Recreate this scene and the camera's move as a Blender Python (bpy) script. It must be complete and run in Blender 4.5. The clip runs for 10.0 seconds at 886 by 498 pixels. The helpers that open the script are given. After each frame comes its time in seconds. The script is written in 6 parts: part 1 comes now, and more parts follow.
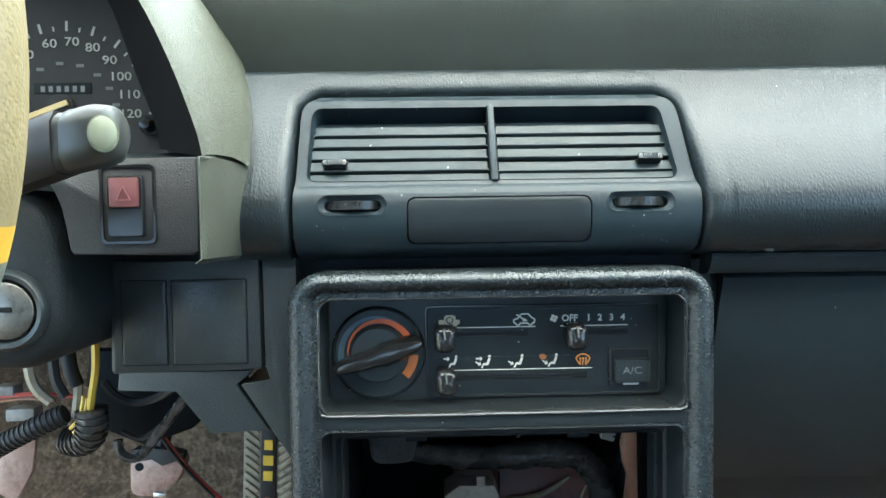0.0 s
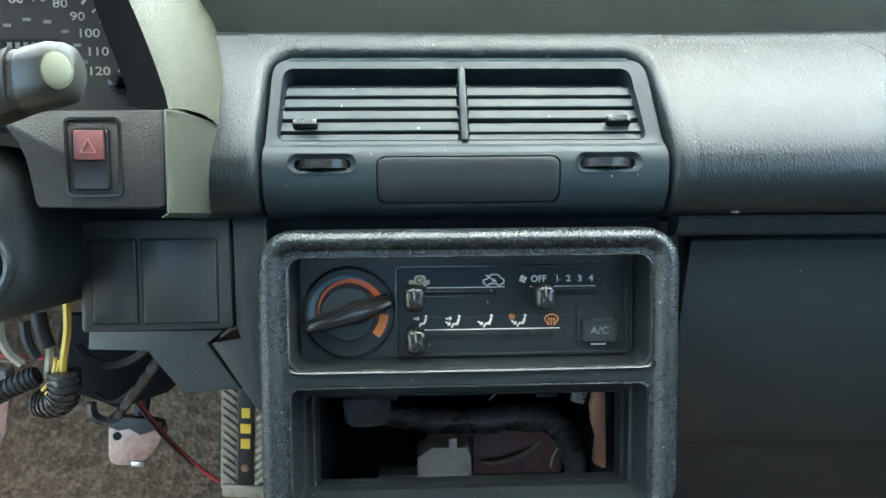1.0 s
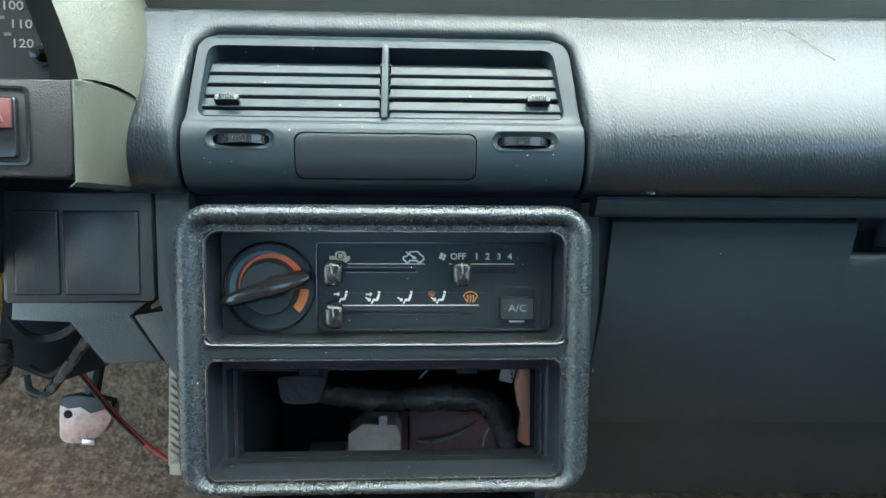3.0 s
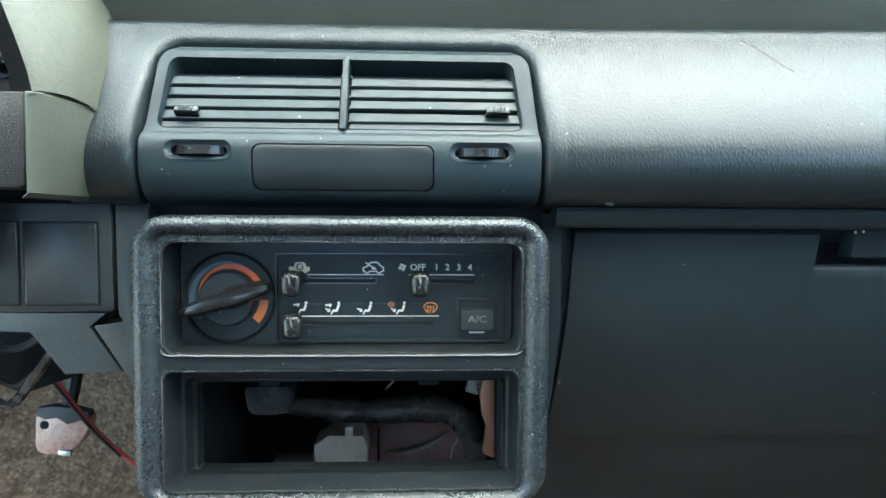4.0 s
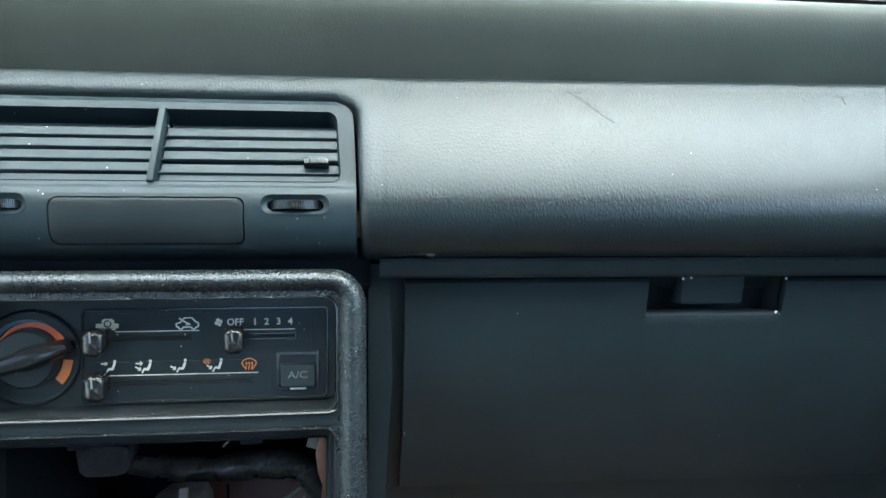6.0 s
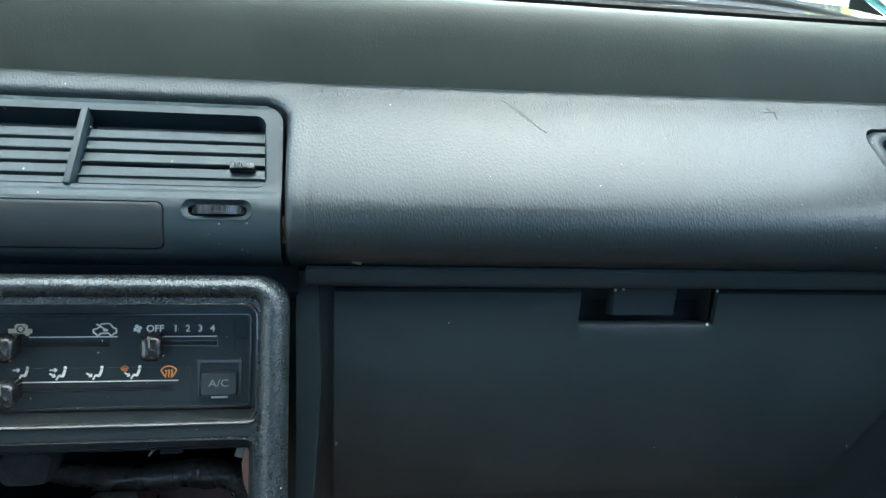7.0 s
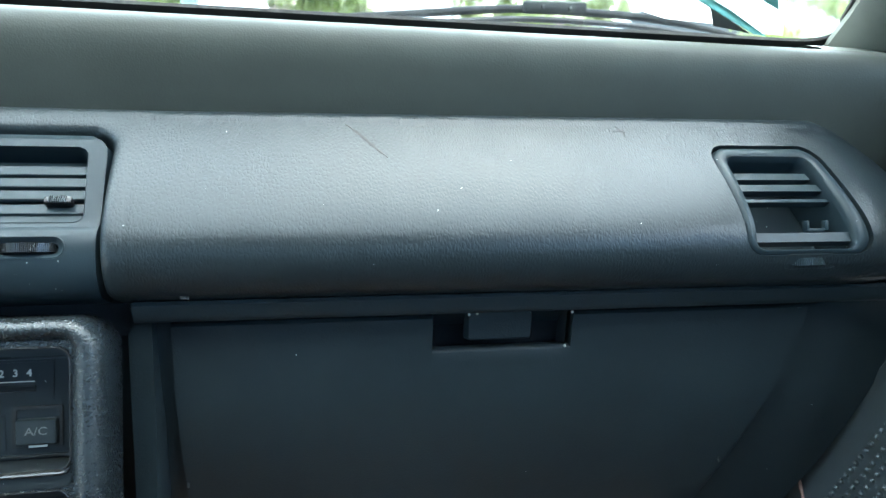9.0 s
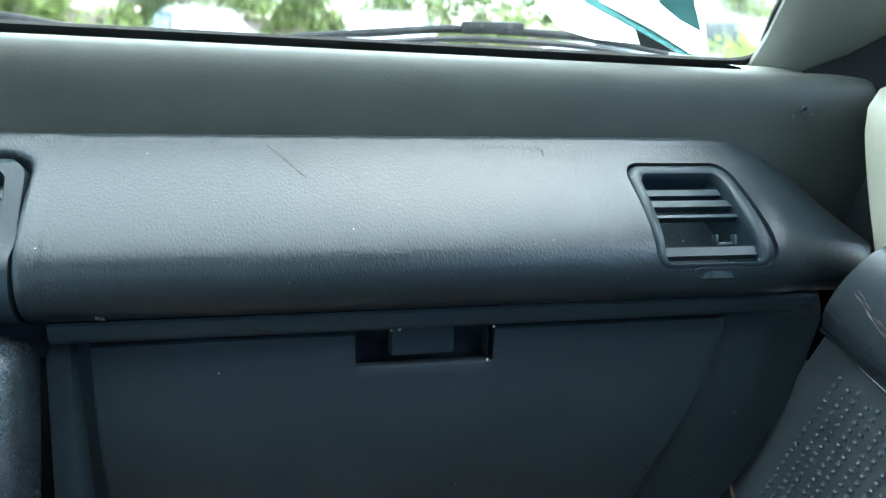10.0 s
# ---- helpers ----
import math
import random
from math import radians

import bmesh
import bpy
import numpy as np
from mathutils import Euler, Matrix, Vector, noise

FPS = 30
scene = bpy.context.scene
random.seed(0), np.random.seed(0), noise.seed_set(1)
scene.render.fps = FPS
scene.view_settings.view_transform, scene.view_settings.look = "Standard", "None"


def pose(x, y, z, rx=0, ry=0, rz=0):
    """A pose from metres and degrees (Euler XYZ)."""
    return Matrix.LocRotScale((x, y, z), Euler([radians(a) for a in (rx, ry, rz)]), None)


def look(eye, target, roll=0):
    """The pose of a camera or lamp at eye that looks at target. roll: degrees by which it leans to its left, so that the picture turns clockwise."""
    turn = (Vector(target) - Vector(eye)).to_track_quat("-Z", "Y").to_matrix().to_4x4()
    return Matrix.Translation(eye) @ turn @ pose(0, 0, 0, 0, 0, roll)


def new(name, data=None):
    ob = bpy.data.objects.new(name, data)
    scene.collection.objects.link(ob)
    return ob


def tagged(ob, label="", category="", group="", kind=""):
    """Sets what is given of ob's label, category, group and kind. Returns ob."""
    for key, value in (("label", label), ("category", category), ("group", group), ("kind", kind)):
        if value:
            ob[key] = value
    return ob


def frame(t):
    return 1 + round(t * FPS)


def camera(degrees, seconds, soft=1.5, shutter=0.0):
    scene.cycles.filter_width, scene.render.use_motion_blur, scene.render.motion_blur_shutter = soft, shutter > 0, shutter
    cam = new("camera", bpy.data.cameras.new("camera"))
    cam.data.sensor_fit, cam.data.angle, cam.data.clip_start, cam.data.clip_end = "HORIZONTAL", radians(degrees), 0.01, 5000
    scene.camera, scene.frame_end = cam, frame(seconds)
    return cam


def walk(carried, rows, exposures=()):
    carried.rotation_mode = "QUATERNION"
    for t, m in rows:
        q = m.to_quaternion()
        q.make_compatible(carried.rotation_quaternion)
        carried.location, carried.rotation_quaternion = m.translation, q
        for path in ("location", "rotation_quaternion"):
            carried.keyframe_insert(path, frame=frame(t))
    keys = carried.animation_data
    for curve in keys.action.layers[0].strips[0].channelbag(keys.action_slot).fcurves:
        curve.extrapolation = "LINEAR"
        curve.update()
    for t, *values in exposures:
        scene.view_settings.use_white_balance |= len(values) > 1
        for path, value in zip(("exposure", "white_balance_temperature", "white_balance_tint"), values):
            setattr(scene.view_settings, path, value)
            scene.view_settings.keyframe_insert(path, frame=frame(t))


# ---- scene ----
cam = camera(67.7, 10.0)
PATH = [
    (0, (0.037, -0.052, 0.851), (0.089, 1.792, 0.078), -0.3),
    (0.5, (0.039, -0.056, 0.843), (0.108, 1.778, 0.046), 0.0),
    (1, (0.048, -0.061, 0.838), (0.133, 1.764, 0.026), 0.4),
    (1.5, (0.063, -0.065, 0.833), (0.161, 1.756, 0.011), 0.8),
    (2, (0.072, -0.069, 0.832), (0.181, 1.747, 0.001), 1.2),
    (3.5, (0.106, -0.073, 0.831), (0.203, 1.749, 0.012), 1.5),
    (4, (0.12, -0.074, 0.832), (0.214, 1.758, 0.034), 1.4),
    (4.5, (0.142, -0.076, 0.835), (0.249, 1.766, 0.065), 1.3),
    (5, (0.163, -0.075, 0.838), (0.3, 1.779, 0.1), 1.2),
    (5.5, (0.185, -0.068, 0.841), (0.37, 1.79, 0.123), 1.6),
    (7, (0.235, -0.067, 0.845), (0.523, 1.789, 0.157), 3.8),
    (7.5, (0.255, -0.064, 0.843), (0.57, 1.794, 0.172), 4.3),
    (8, (0.276, -0.059, 0.846), (0.621, 1.797, 0.185), 4.3),
    (8.5, (0.292, -0.061, 0.849), (0.667, 1.791, 0.196), 3.8),
    (9, (0.31, -0.066, 0.854), (0.714, 1.784, 0.211), 3.2),
    (9.5, (0.329, -0.071, 0.852), (0.761, 1.778, 0.225), 2.9),
    (10, (0.346, -0.082, 0.862), (0.811, 1.767, 0.258), 3.1),
]
walk(cam, [(t, look(eye, target, roll)) for t, eye, target, roll in PATH], exposures=[(0.0, 3.3, 6500, -2), (2.0, 3.58, 6400, -3), (3.5, 3.58, 6350, -3), (5.0, 3.38, 6250, -3), (7.0, 3.2, 6050, -3), (10.0, 3.12, 5800, -3)])

# ---- world, sun, exposure ----
world = bpy.data.worlds.new("sky")
scene.world = world
world.use_nodes = True
wn = world.node_tree.nodes
sky = wn.new("ShaderNodeTexSky")
sky.sky_type, sky.sun_disc = "NISHITA", False
sky.sun_elevation, sky.sun_rotation = radians(71), radians(35)
world.node_tree.links.new(sky.outputs[0], wn["Background"].inputs[0])
wn["Background"].inputs[1].default_value = 0.15
sun = new("sun", bpy.data.lights.new("sun", "SUN"))
sun.data.energy, sun.data.angle, sun.data.color = 2.2, radians(132), (1.0, 0.935, 0.815)
sun.matrix_world = look((1.0, 1.4, 5.0), (0, 0, 0))

# ---- materials ----


def material(name, colour, rough=0.5, metal=0.0, grain=0.0, size=900.0, mottle=0.12, mottle_size=14.0, dust=0.0, dust_size=140.0, specular=0.5,
             creases=0.0, dirt=None, dirt_size=30.0, dirt_amount=0.5, leather=False, patchy=0.08, pores=0.0, stretch=(1, 1, 1)):
    """A procedural surface: colour with broad mottling, fine grain relief, leather-like creases, dust specks and dirt."""
    m = bpy.data.materials.new(name)
    m.use_nodes = True
    n, l = m.node_tree.nodes, m.node_tree.links
    b = n["Principled BSDF"]
    b.inputs["Roughness"].default_value, b.inputs["Metallic"].default_value = rough, metal
    b.inputs["Specular IOR Level"].default_value = specular
    tc = n.new("ShaderNodeTexCoord").outputs["Object"]

    def tex(kind, scale, **k):
        t = n.new(kind)
        l.new(tc, t.inputs["Vector"])
        t.inputs["Scale"].default_value = scale
        for a, v in k.items():
            t.inputs[a].default_value = v
        return t

    def ramp(source, lo, hi):
        r = n.new("ShaderNodeMapRange")
        r.inputs["From Min"].default_value, r.inputs["From Max"].default_value = lo, hi
        l.new(source, r.inputs["Value"])
        return r.outputs[0]

    def mix(fac, a, c):
        x = n.new("ShaderNodeMix")
        x.data_type = "RGBA"
        for sock, v in ((x.inputs[0], fac), (x.inputs[6], a), (x.inputs[7], c)):
            if hasattr(v, "is_linked"):
                l.new(v, sock)
            else:
                sock.default_value = v
        return x.outputs[2]

    broad = tex("ShaderNodeTexNoise", mottle_size, Detail=5.0, Roughness=0.65)
    c0 = tuple(x * (1 - mottle) for x in colour) + (1,)
    c1 = tuple(min(1, x * (1 + mottle)) for x in colour) + (1,)
    col = mix(ramp(broad.outputs[0], 0.3, 0.7), c0, c1)
    if dirt:
        dn = tex("ShaderNodeTexNoise", dirt_size, Detail=8.0, Roughness=0.7)
        col = mix(ramp(dn.outputs[0], 0.62 - 0.25 * dirt_amount, 0.72), col, tuple(dirt) + (1,))
    if dust:
        v = tex("ShaderNodeTexVoronoi", dust_size)
        sep = n.new("ShaderNodeSeparateColor")
        l.new(v.outputs["Color"], sep.inputs[0])
        near = n.new("ShaderNodeMath")
        near.operation = "LESS_THAN"
        l.new(v.outputs["Distance"], near.inputs[0])
        rad = n.new("ShaderNodeMath")
        rad.operation = "MULTIPLY"
        rad.inputs[1].default_value = 0.12
        l.new(sep.outputs[1], rad.inputs[0])
        l.new(rad.outputs[0], near.inputs[1])
        rare = n.new("ShaderNodeMath")
        rare.operation = "LESS_THAN"
        rare.inputs[1].default_value = dust
        l.new(sep.outputs[0], rare.inputs[0])
        both = n.new("ShaderNodeMath")
        both.operation = "MULTIPLY"
        l.new(near.outputs[0], both.inputs[0])
        l.new(rare.outputs[0], both.inputs[1])
        col = mix(both.outputs[0], col, (0.64, 0.65, 0.62, 1))
    l.new(col, b.inputs["Base Color"])
    rr = n.new("ShaderNodeMapRange")
    rr.inputs["To Min"].default_value, rr.inputs["To Max"].default_value = max(0.02, rough - patchy), min(1, rough + patchy)
    l.new(tex("ShaderNodeTexNoise", mottle_size * 2.3, Detail=4.0).outputs[0], rr.inputs["Value"])
    rough_out = rr.outputs[0]
    if pores:           # the grain's valleys are duller than its tops
        pv = tex("ShaderNodeTexVoronoi", 620.0)
        pv.feature = "SMOOTH_F1"
        pm = n.new("ShaderNodeMath")
        pm.operation = "MULTIPLY_ADD"
        pm.inputs[1].default_value = pores
        l.new(pv.outputs["Distance"], pm.inputs[0])
        l.new(rough_out, pm.inputs[2])
        rough_out = pm.outputs[0]
    l.new(rough_out, b.inputs["Roughness"])
    if grain or creases:
        bump = n.new("ShaderNodeBump")
        bump.inputs["Strength"].default_value = 1.0
        bump.inputs["Distance"].default_value = 0.001
        g = tex("ShaderNodeTexVoronoi", size)
        g.feature = "SMOOTH_F1"
        grain_out = g.outputs["Distance"]
        if leather:
            g.feature = "F1"
            g2 = tex("ShaderNodeTexVoronoi", size)
            g2.feature = "F2"
            gap_ = n.new("ShaderNodeMath")
            gap_.operation = "SUBTRACT"
            l.new(g2.outputs["Distance"], gap_.inputs[0])
            l.new(g.outputs["Distance"], gap_.inputs[1])
            warp = n.new("ShaderNodeVectorMath")
            warp.operation = "MULTIPLY_ADD"
            wn_ = tex("ShaderNodeTexNoise", size * 0.35, Detail=2.0)
            l.new(wn_.outputs["Color"], warp.inputs[0])
            warp.inputs[1].default_value = (0.55 / size,) * 3
            along = n.new("ShaderNodeVectorMath")
            along.operation = "MULTIPLY"
            along.inputs[1].default_value = stretch
            l.new(tc, along.inputs[0])
            l.new(along.outputs[0], warp.inputs[2])
            l.new(warp.outputs[0], g.inputs["Vector"])
            l.new(warp.outputs[0], g2.inputs["Vector"])
            soft_ = n.new("ShaderNodeMapRange")
            soft_.interpolation_type = "SMOOTHSTEP"
            soft_.inputs["From Max"].default_value = 0.5
            soft_.inputs["To Max"].default_value = 0.34
            l.new(gap_.outputs[0], soft_.inputs["Value"])
            grain_out = soft_.outputs[0]
        amount = n.new("ShaderNodeMath")
        amount.operation = "MULTIPLY"
        amount.inputs[1].default_value = grain
        l.new(grain_out, amount.inputs[0])
        height = amount.outputs[0]
        if creases:
            w = tex("ShaderNodeTexNoise", 120.0, Detail=3.0, Distortion=2.2)
            fold = n.new("ShaderNodeMath")
            fold.operation = "PINGPONG"
            fold.inputs[1].default_value = 0.06
            l.new(w.outputs[0], fold.inputs[0])
            mask = ramp(tex("ShaderNodeTexNoise", 16.0, Detail=2.0).outputs[0], 0.46, 0.62)
            part_ = n.new("ShaderNodeMath")
            part_.operation = "MULTIPLY"
            l.new(fold.outputs[0], part_.inputs[0])
            l.new(mask, part_.inputs[1])
            add = n.new("ShaderNodeMath")
            add.operation = "MULTIPLY_ADD"
            add.inputs[1].default_value = creases
            l.new(part_.outputs[0], add.inputs[0])
            l.new(height, add.inputs[2])
            height = add.outputs[0]
        l.new(height, bump.inputs["Height"])
        l.new(bump.outputs[0], b.inputs["Normal"])
    return m


PAD = material("dark_vinyl", (0.009, 0.0135, 0.0160), 0.33, specular=0.40, grain=0.30, size=330, leather=True, stretch=(1.5, 0.8, 0.8), creases=0.4, patchy=0.015, pores=0.03, mottle=0.05, dust=0.022, dust_size=360)
SHELF = material("grey_vinyl", (0.026, 0.031, 0.028), 0.58, specular=0.28, grain=0.10, size=900)
HOOD = material("green_grey_vinyl", (0.052, 0.058, 0.044), 0.50, grain=0.42, size=420, leather=True, creases=2.6, mottle=0.1)
TRIM = material("green_grey_trim", (0.045, 0.050, 0.040), 0.40, grain=0.15, size=900, dust=0.06, dust_size=260)
VENT = material("vent_plastic", (0.0092, 0.0162, 0.0210), 0.40, specular=0.28, grain=0.04, size=1500, patchy=0.03, dust=0.11, dust_size=330)
CONSOLE = material("grained_black_plastic", (0.0115, 0.0156, 0.0185), 0.25, specular=0.55, grain=0.34, size=720, leather=True, patchy=0.03, pores=0.06, dust=0.22, dust_size=380)
BLACK = material("smooth_black_plastic", (0.0150, 0.0200, 0.0230), 0.32, specular=0.28, grain=0.04, size=1500, dust=0.16, dust_size=360)
GLOSS = material("glossy_black_plastic", (0.008, 0.008, 0.0085), 0.18, dust=0.05, dust_size=260)
DARK = material("matt_black_plastic", (0.0150, 0.0215, 0.0250), 0.5, grain=0.3, size=700)
LOWER = material("lower_black_plastic", (0.0160, 0.0205, 0.0225), 0.40, grain=0.18, size=620, leather=True, dust=0.05, dust_size=240)
GLOVE = material("glove_box_plastic", (0.0128, 0.0205, 0.0250), 0.5, specular=0.3, grain=0.12, size=900, dust=0.012, dust_size=260)
INK = material("black_print", (0.007, 0.008, 0.009), 0.5, specular=0.2)
STALK = material("stalk_plastic", (0.017, 0.019, 0.018), 0.34, mottle=0.06)
PALE = material("pale_button", (0.13, 0.145, 0.105), 0.4)
SMUDGE = material("scuff_mark", (0.012, 0.013, 0.012), 0.7, mottle=0.4, mottle_size=300)
DUSTY = material("dusty_black_plastic", (0.0100, 0.0132, 0.0158), 0.42, specular=0.22, grain=0.08, size=900, dust=0.3, dust_size=330, dirt=(0.020, 0.0195, 0.019), dirt_size=55, dirt_amount=0.25)
PLATE = material("black_control_plate", (0.0115, 0.0155, 0.0185), 0.34, specular=0.22, dust=0.12, dust_size=360)
EDGE = material("polished_black_edge", (0.02, 0.022, 0.024), 0.17, dust=0.3, dust_size=300, mottle=0.3, mottle_size=120)
ARMREST = material("armrest_vinyl", (0.0200, 0.0260, 0.0300), 0.22, grain=0.10, size=420, leather=True)
DOORCARD = material("door_card_plastic", (0.0420, 0.0530, 0.0590), 0.34, grain=0.12, size=900)
PILLAR = material("pillar_plastic", (0.150, 0.162, 0.145), 0.42, grain=0.05, size=900)
DOORTOP = material("door_top_vinyl", (0.230, 0.240, 0.200), 0.40, grain=0.12, size=700)
SLAT = material("louvre_plastic", (0.0130, 0.0210, 0.0260), 0.32, specular=0.26, dust=0.08, dust_size=300)
# black knob plastic with a few paler patches
KNOB = material("patchy_knob_plastic", (0.010, 0.010, 0.0105), 0.2, dirt=(0.06, 0.056, 0.05), dirt_size=300, dirt_amount=0.1)
CREAMY = material("cream_print", (0.50, 0.44, 0.32), 0.6)
# near-black: shade put into the colour of gaps and hollows, plus some plain parts
VOID = material("shade_black", (0.0105, 0.0130, 0.0155), 0.8, specular=0.1)
WHITE = material("white_print", (0.56, 0.55, 0.50), 0.6)
GREY = material("grey_print", (0.14, 0.14, 0.135), 0.6)
DIM = material("dim_print", (0.09, 0.095, 0.095), 0.6)
FADED = material("faded_print", (0.26, 0.26, 0.24), 0.6)
ORANGE = material("orange_print", (0.50, 0.10, 0.035), 0.5)
BLUE = material("blue_print", (0.06, 0.11, 0.15), 0.5)
HEAT = material("faded_orange_print", (0.50, 0.15, 0.04), 0.5)
AMBER = material("amber_print", (0.55, 0.20, 0.05), 0.5)
RED = material("faded_red_plastic", (0.075, 0.022, 0.024), 0.45, specular=0.3, mottle=0.2, mottle_size=200)
PLATED = material("dull_tan_plate", (0.27, 0.225, 0.17), 0.6, specular=0.3, mottle=0.3, mottle_size=80, dirt=(0.12, 0.10, 0.075), dirt_size=120, dirt_amount=0.5)
METAL = material("worn_steel", (0.55, 0.55, 0.54), 0.32, metal=1.0, mottle=0.2, mottle_size=90)
CREAM = material("cream_leather", (0.20, 0.165, 0.09), 0.5, grain=0.25, size=1000)
YELLOW = material("yellow_leather", (0.55, 0.31, 0.04), 0.5, grain=0.3, size=400)
ASH = material("grey_leather", (0.12, 0.13, 0.12), 0.5, grain=0.6, size=400)
SWITCH = material("switch_panel_plastic", (0.012, 0.0122, 0.013), 0.42, specular=0.32, grain=0.25, size=700, leather=True, dust=0.04, dust_size=240)
STEEL = material("dull_lock_steel", (0.20, 0.19, 0.17), 0.42, metal=1.0, dirt=(0.08, 0.07, 0.055), dirt_size=160, dirt_amount=0.6)
NEEDLE = material("pale_pointer", (0.42, 0.32, 0.15), 0.5)
DIAL = material("dial_face", (0.018, 0.0168, 0.018), 0.6, specular=0.2)
CARPET = material("brown_carpet", (0.150, 0.100, 0.063), 0.95, grain=3.0, size=150, mottle=0.5, mottle_size=45, dirt=(0.30, 0.21, 0.14), dirt_size=90, dirt_amount=0.5)
# pale tone of the sheen on worn armrest vinyl
SHEEN = material("worn_vinyl_sheen", (0.11, 0.085, 0.08), 0.5)
PINK = material("chipped_paint", (0.40, 0.265, 0.225), 0.3, mottle=0.25, mottle_size=60, dirt=(0.12, 0.055, 0.04), dirt_size=50, dirt_amount=0.65)
CONN = material("grey_connector", (0.22, 0.205, 0.19), 0.5, dirt=(0.08, 0.07, 0.06), dirt_size=70)
MAROON = material("maroon_plastic", (0.22, 0.095, 0.08), 0.4, dirt=(0.08, 0.06, 0.06), dirt_size=60)
RUST = material("rusty_bracket", (0.30, 0.13, 0.08), 0.55, dirt=(0.36, 0.24, 0.18), dirt_size=60)
TAPE = material("loom_tape", (0.036, 0.034, 0.032), 0.27, grain=1.2, size=170, dirt=(0.12, 0.105, 0.10), dirt_size=60)
WIRE_Y = material("yellow_wire", (0.75, 0.48, 0.06), 0.4)
WIRE_W = material("white_wire", (0.34, 0.29, 0.21), 0.4, dirt=(0.16, 0.13, 0.09), dirt_size=120, dirt_amount=0.4)
WIRE_R = material("red_wire", (0.45, 0.06, 0.05), 0.4)
WIPER = material("wiper_grey", (0.03, 0.030, 0.029), 0.7, specular=0.2, mottle=0.3, mottle_size=40, dirt=(0.075, 0.074, 0.07), dirt_size=35, dirt_amount=0.4)
LINING = material("dull_black_lining", (0.005, 0.0052, 0.006), 0.7, specular=0.06)
COLUMN = material("column_plastic", (0.0100, 0.0130, 0.0150), 0.5, specular=0.25, grain=0.15, size=800)
WORN = material("worn_red_print", (0.20, 0.075, 0.075), 0.5)
SATIN = material("brown_black_plastic", (0.010, 0.0085, 0.008), 0.45, specular=0.3)
GREY_BOX = material("rough_grey_plastic", (0.05, 0.05, 0.05), 0.8, grain=1.0, size=300, mottle=0.35, mottle_size=60)
RUBBER = material("black_rubber", (0.012, 0.012, 0.013), 0.6)
COWL = material("weathered_cowl", (0.12, 0.125, 0.125), 0.6, dirt=(0.3, 0.3, 0.29), dirt_size=20)
SEATING = material("dark_seat_cloth", (0.03, 0.032, 0.034), 0.9, grain=0.5, size=500)
HEADLINER = material("grey_headliner", (0.085, 0.085, 0.08), 0.9, grain=0.5, size=500)
PAINT = material("white_car_paint", (0.8, 0.8, 0.79), 0.2)
TEAL = material("teal_vinyl", (0.045, 0.115, 0.12), 0.4)
SHEET = material("white_vinyl_sheet", (0.52, 0.54, 0.54), 0.5)
TARMAC = material("tarmac", (0.13, 0.12, 0.105), 0.9, grain=2.0, size=60, mottle=0.25, mottle_size=3)
LEAF = material("hedge_leaf", (0.20, 0.245, 0.05), 0.5, mottle=0.6, mottle_size=4)
LIME = material("lime_leaf", (0.20, 0.25, 0.012), 0.5, mottle=0.3, mottle_size=4)
BARK = material("bark", (0.16, 0.12, 0.08), 0.9, grain=2.0, size=40)
TYRE = material("tyre", (0.02, 0.02, 0.02), 0.8)
CARGLASS = material("car_window", (0.03, 0.04, 0.045), 0.08)
BRICK = material("garden_wall", (0.4, 0.3, 0.26), 0.85, mottle=0.3)

for sheet_ in (SHEET, TEAL):      # thin vinyl lets daylight through
    sn, sl = sheet_.node_tree.nodes, sheet_.node_tree.links
    blend, through_ = sn.new("ShaderNodeMixShader"), sn.new("ShaderNodeBsdfTranslucent")
    src = sn["Principled BSDF"].inputs["Base Color"].links[0].from_socket
    sl.new(src, through_.inputs["Color"])
    blend.inputs[0].default_value = 0.6
    sl.new(sn["Principled BSDF"].outputs[0], blend.inputs[1])
    sl.new(through_.outputs[0], blend.inputs[2])
    sl.new(blend.outputs[0], sn["Material Output"].inputs["Surface"])

GLASS = bpy.data.materials.new("windscreen_glass")
GLASS.use_nodes = True
gn = GLASS.node_tree.nodes["Principled BSDF"]
gn.inputs["Base Color"].default_value = (0.93, 0.97, 0.95, 1)
gn.inputs["Roughness"].default_value, gn.inputs["IOR"].default_value = 0.035, 1.45
gn.inputs["Transmission Weight"].default_value = 1.0

# ---- geometry helpers ----
# The dash frame: u along the dash, d into it, h up the console's face, which leans back by 20 degrees.
DASH = pose(0.081, 0.28, 0.686, -20)
FLAT = Matrix.Identity(4)


def thing(name, at, label="", category="", group="", kind="", frame_=DASH):
    ob = new(name)
    ob.empty_display_size = 0.02
    ob.location = frame_ @ Vector(at)
    return tagged(ob, label, category, group, kind)


def where(ob):
    return where(ob.parent) @ ob.matrix_basis if ob.parent else ob.matrix_basis.copy()


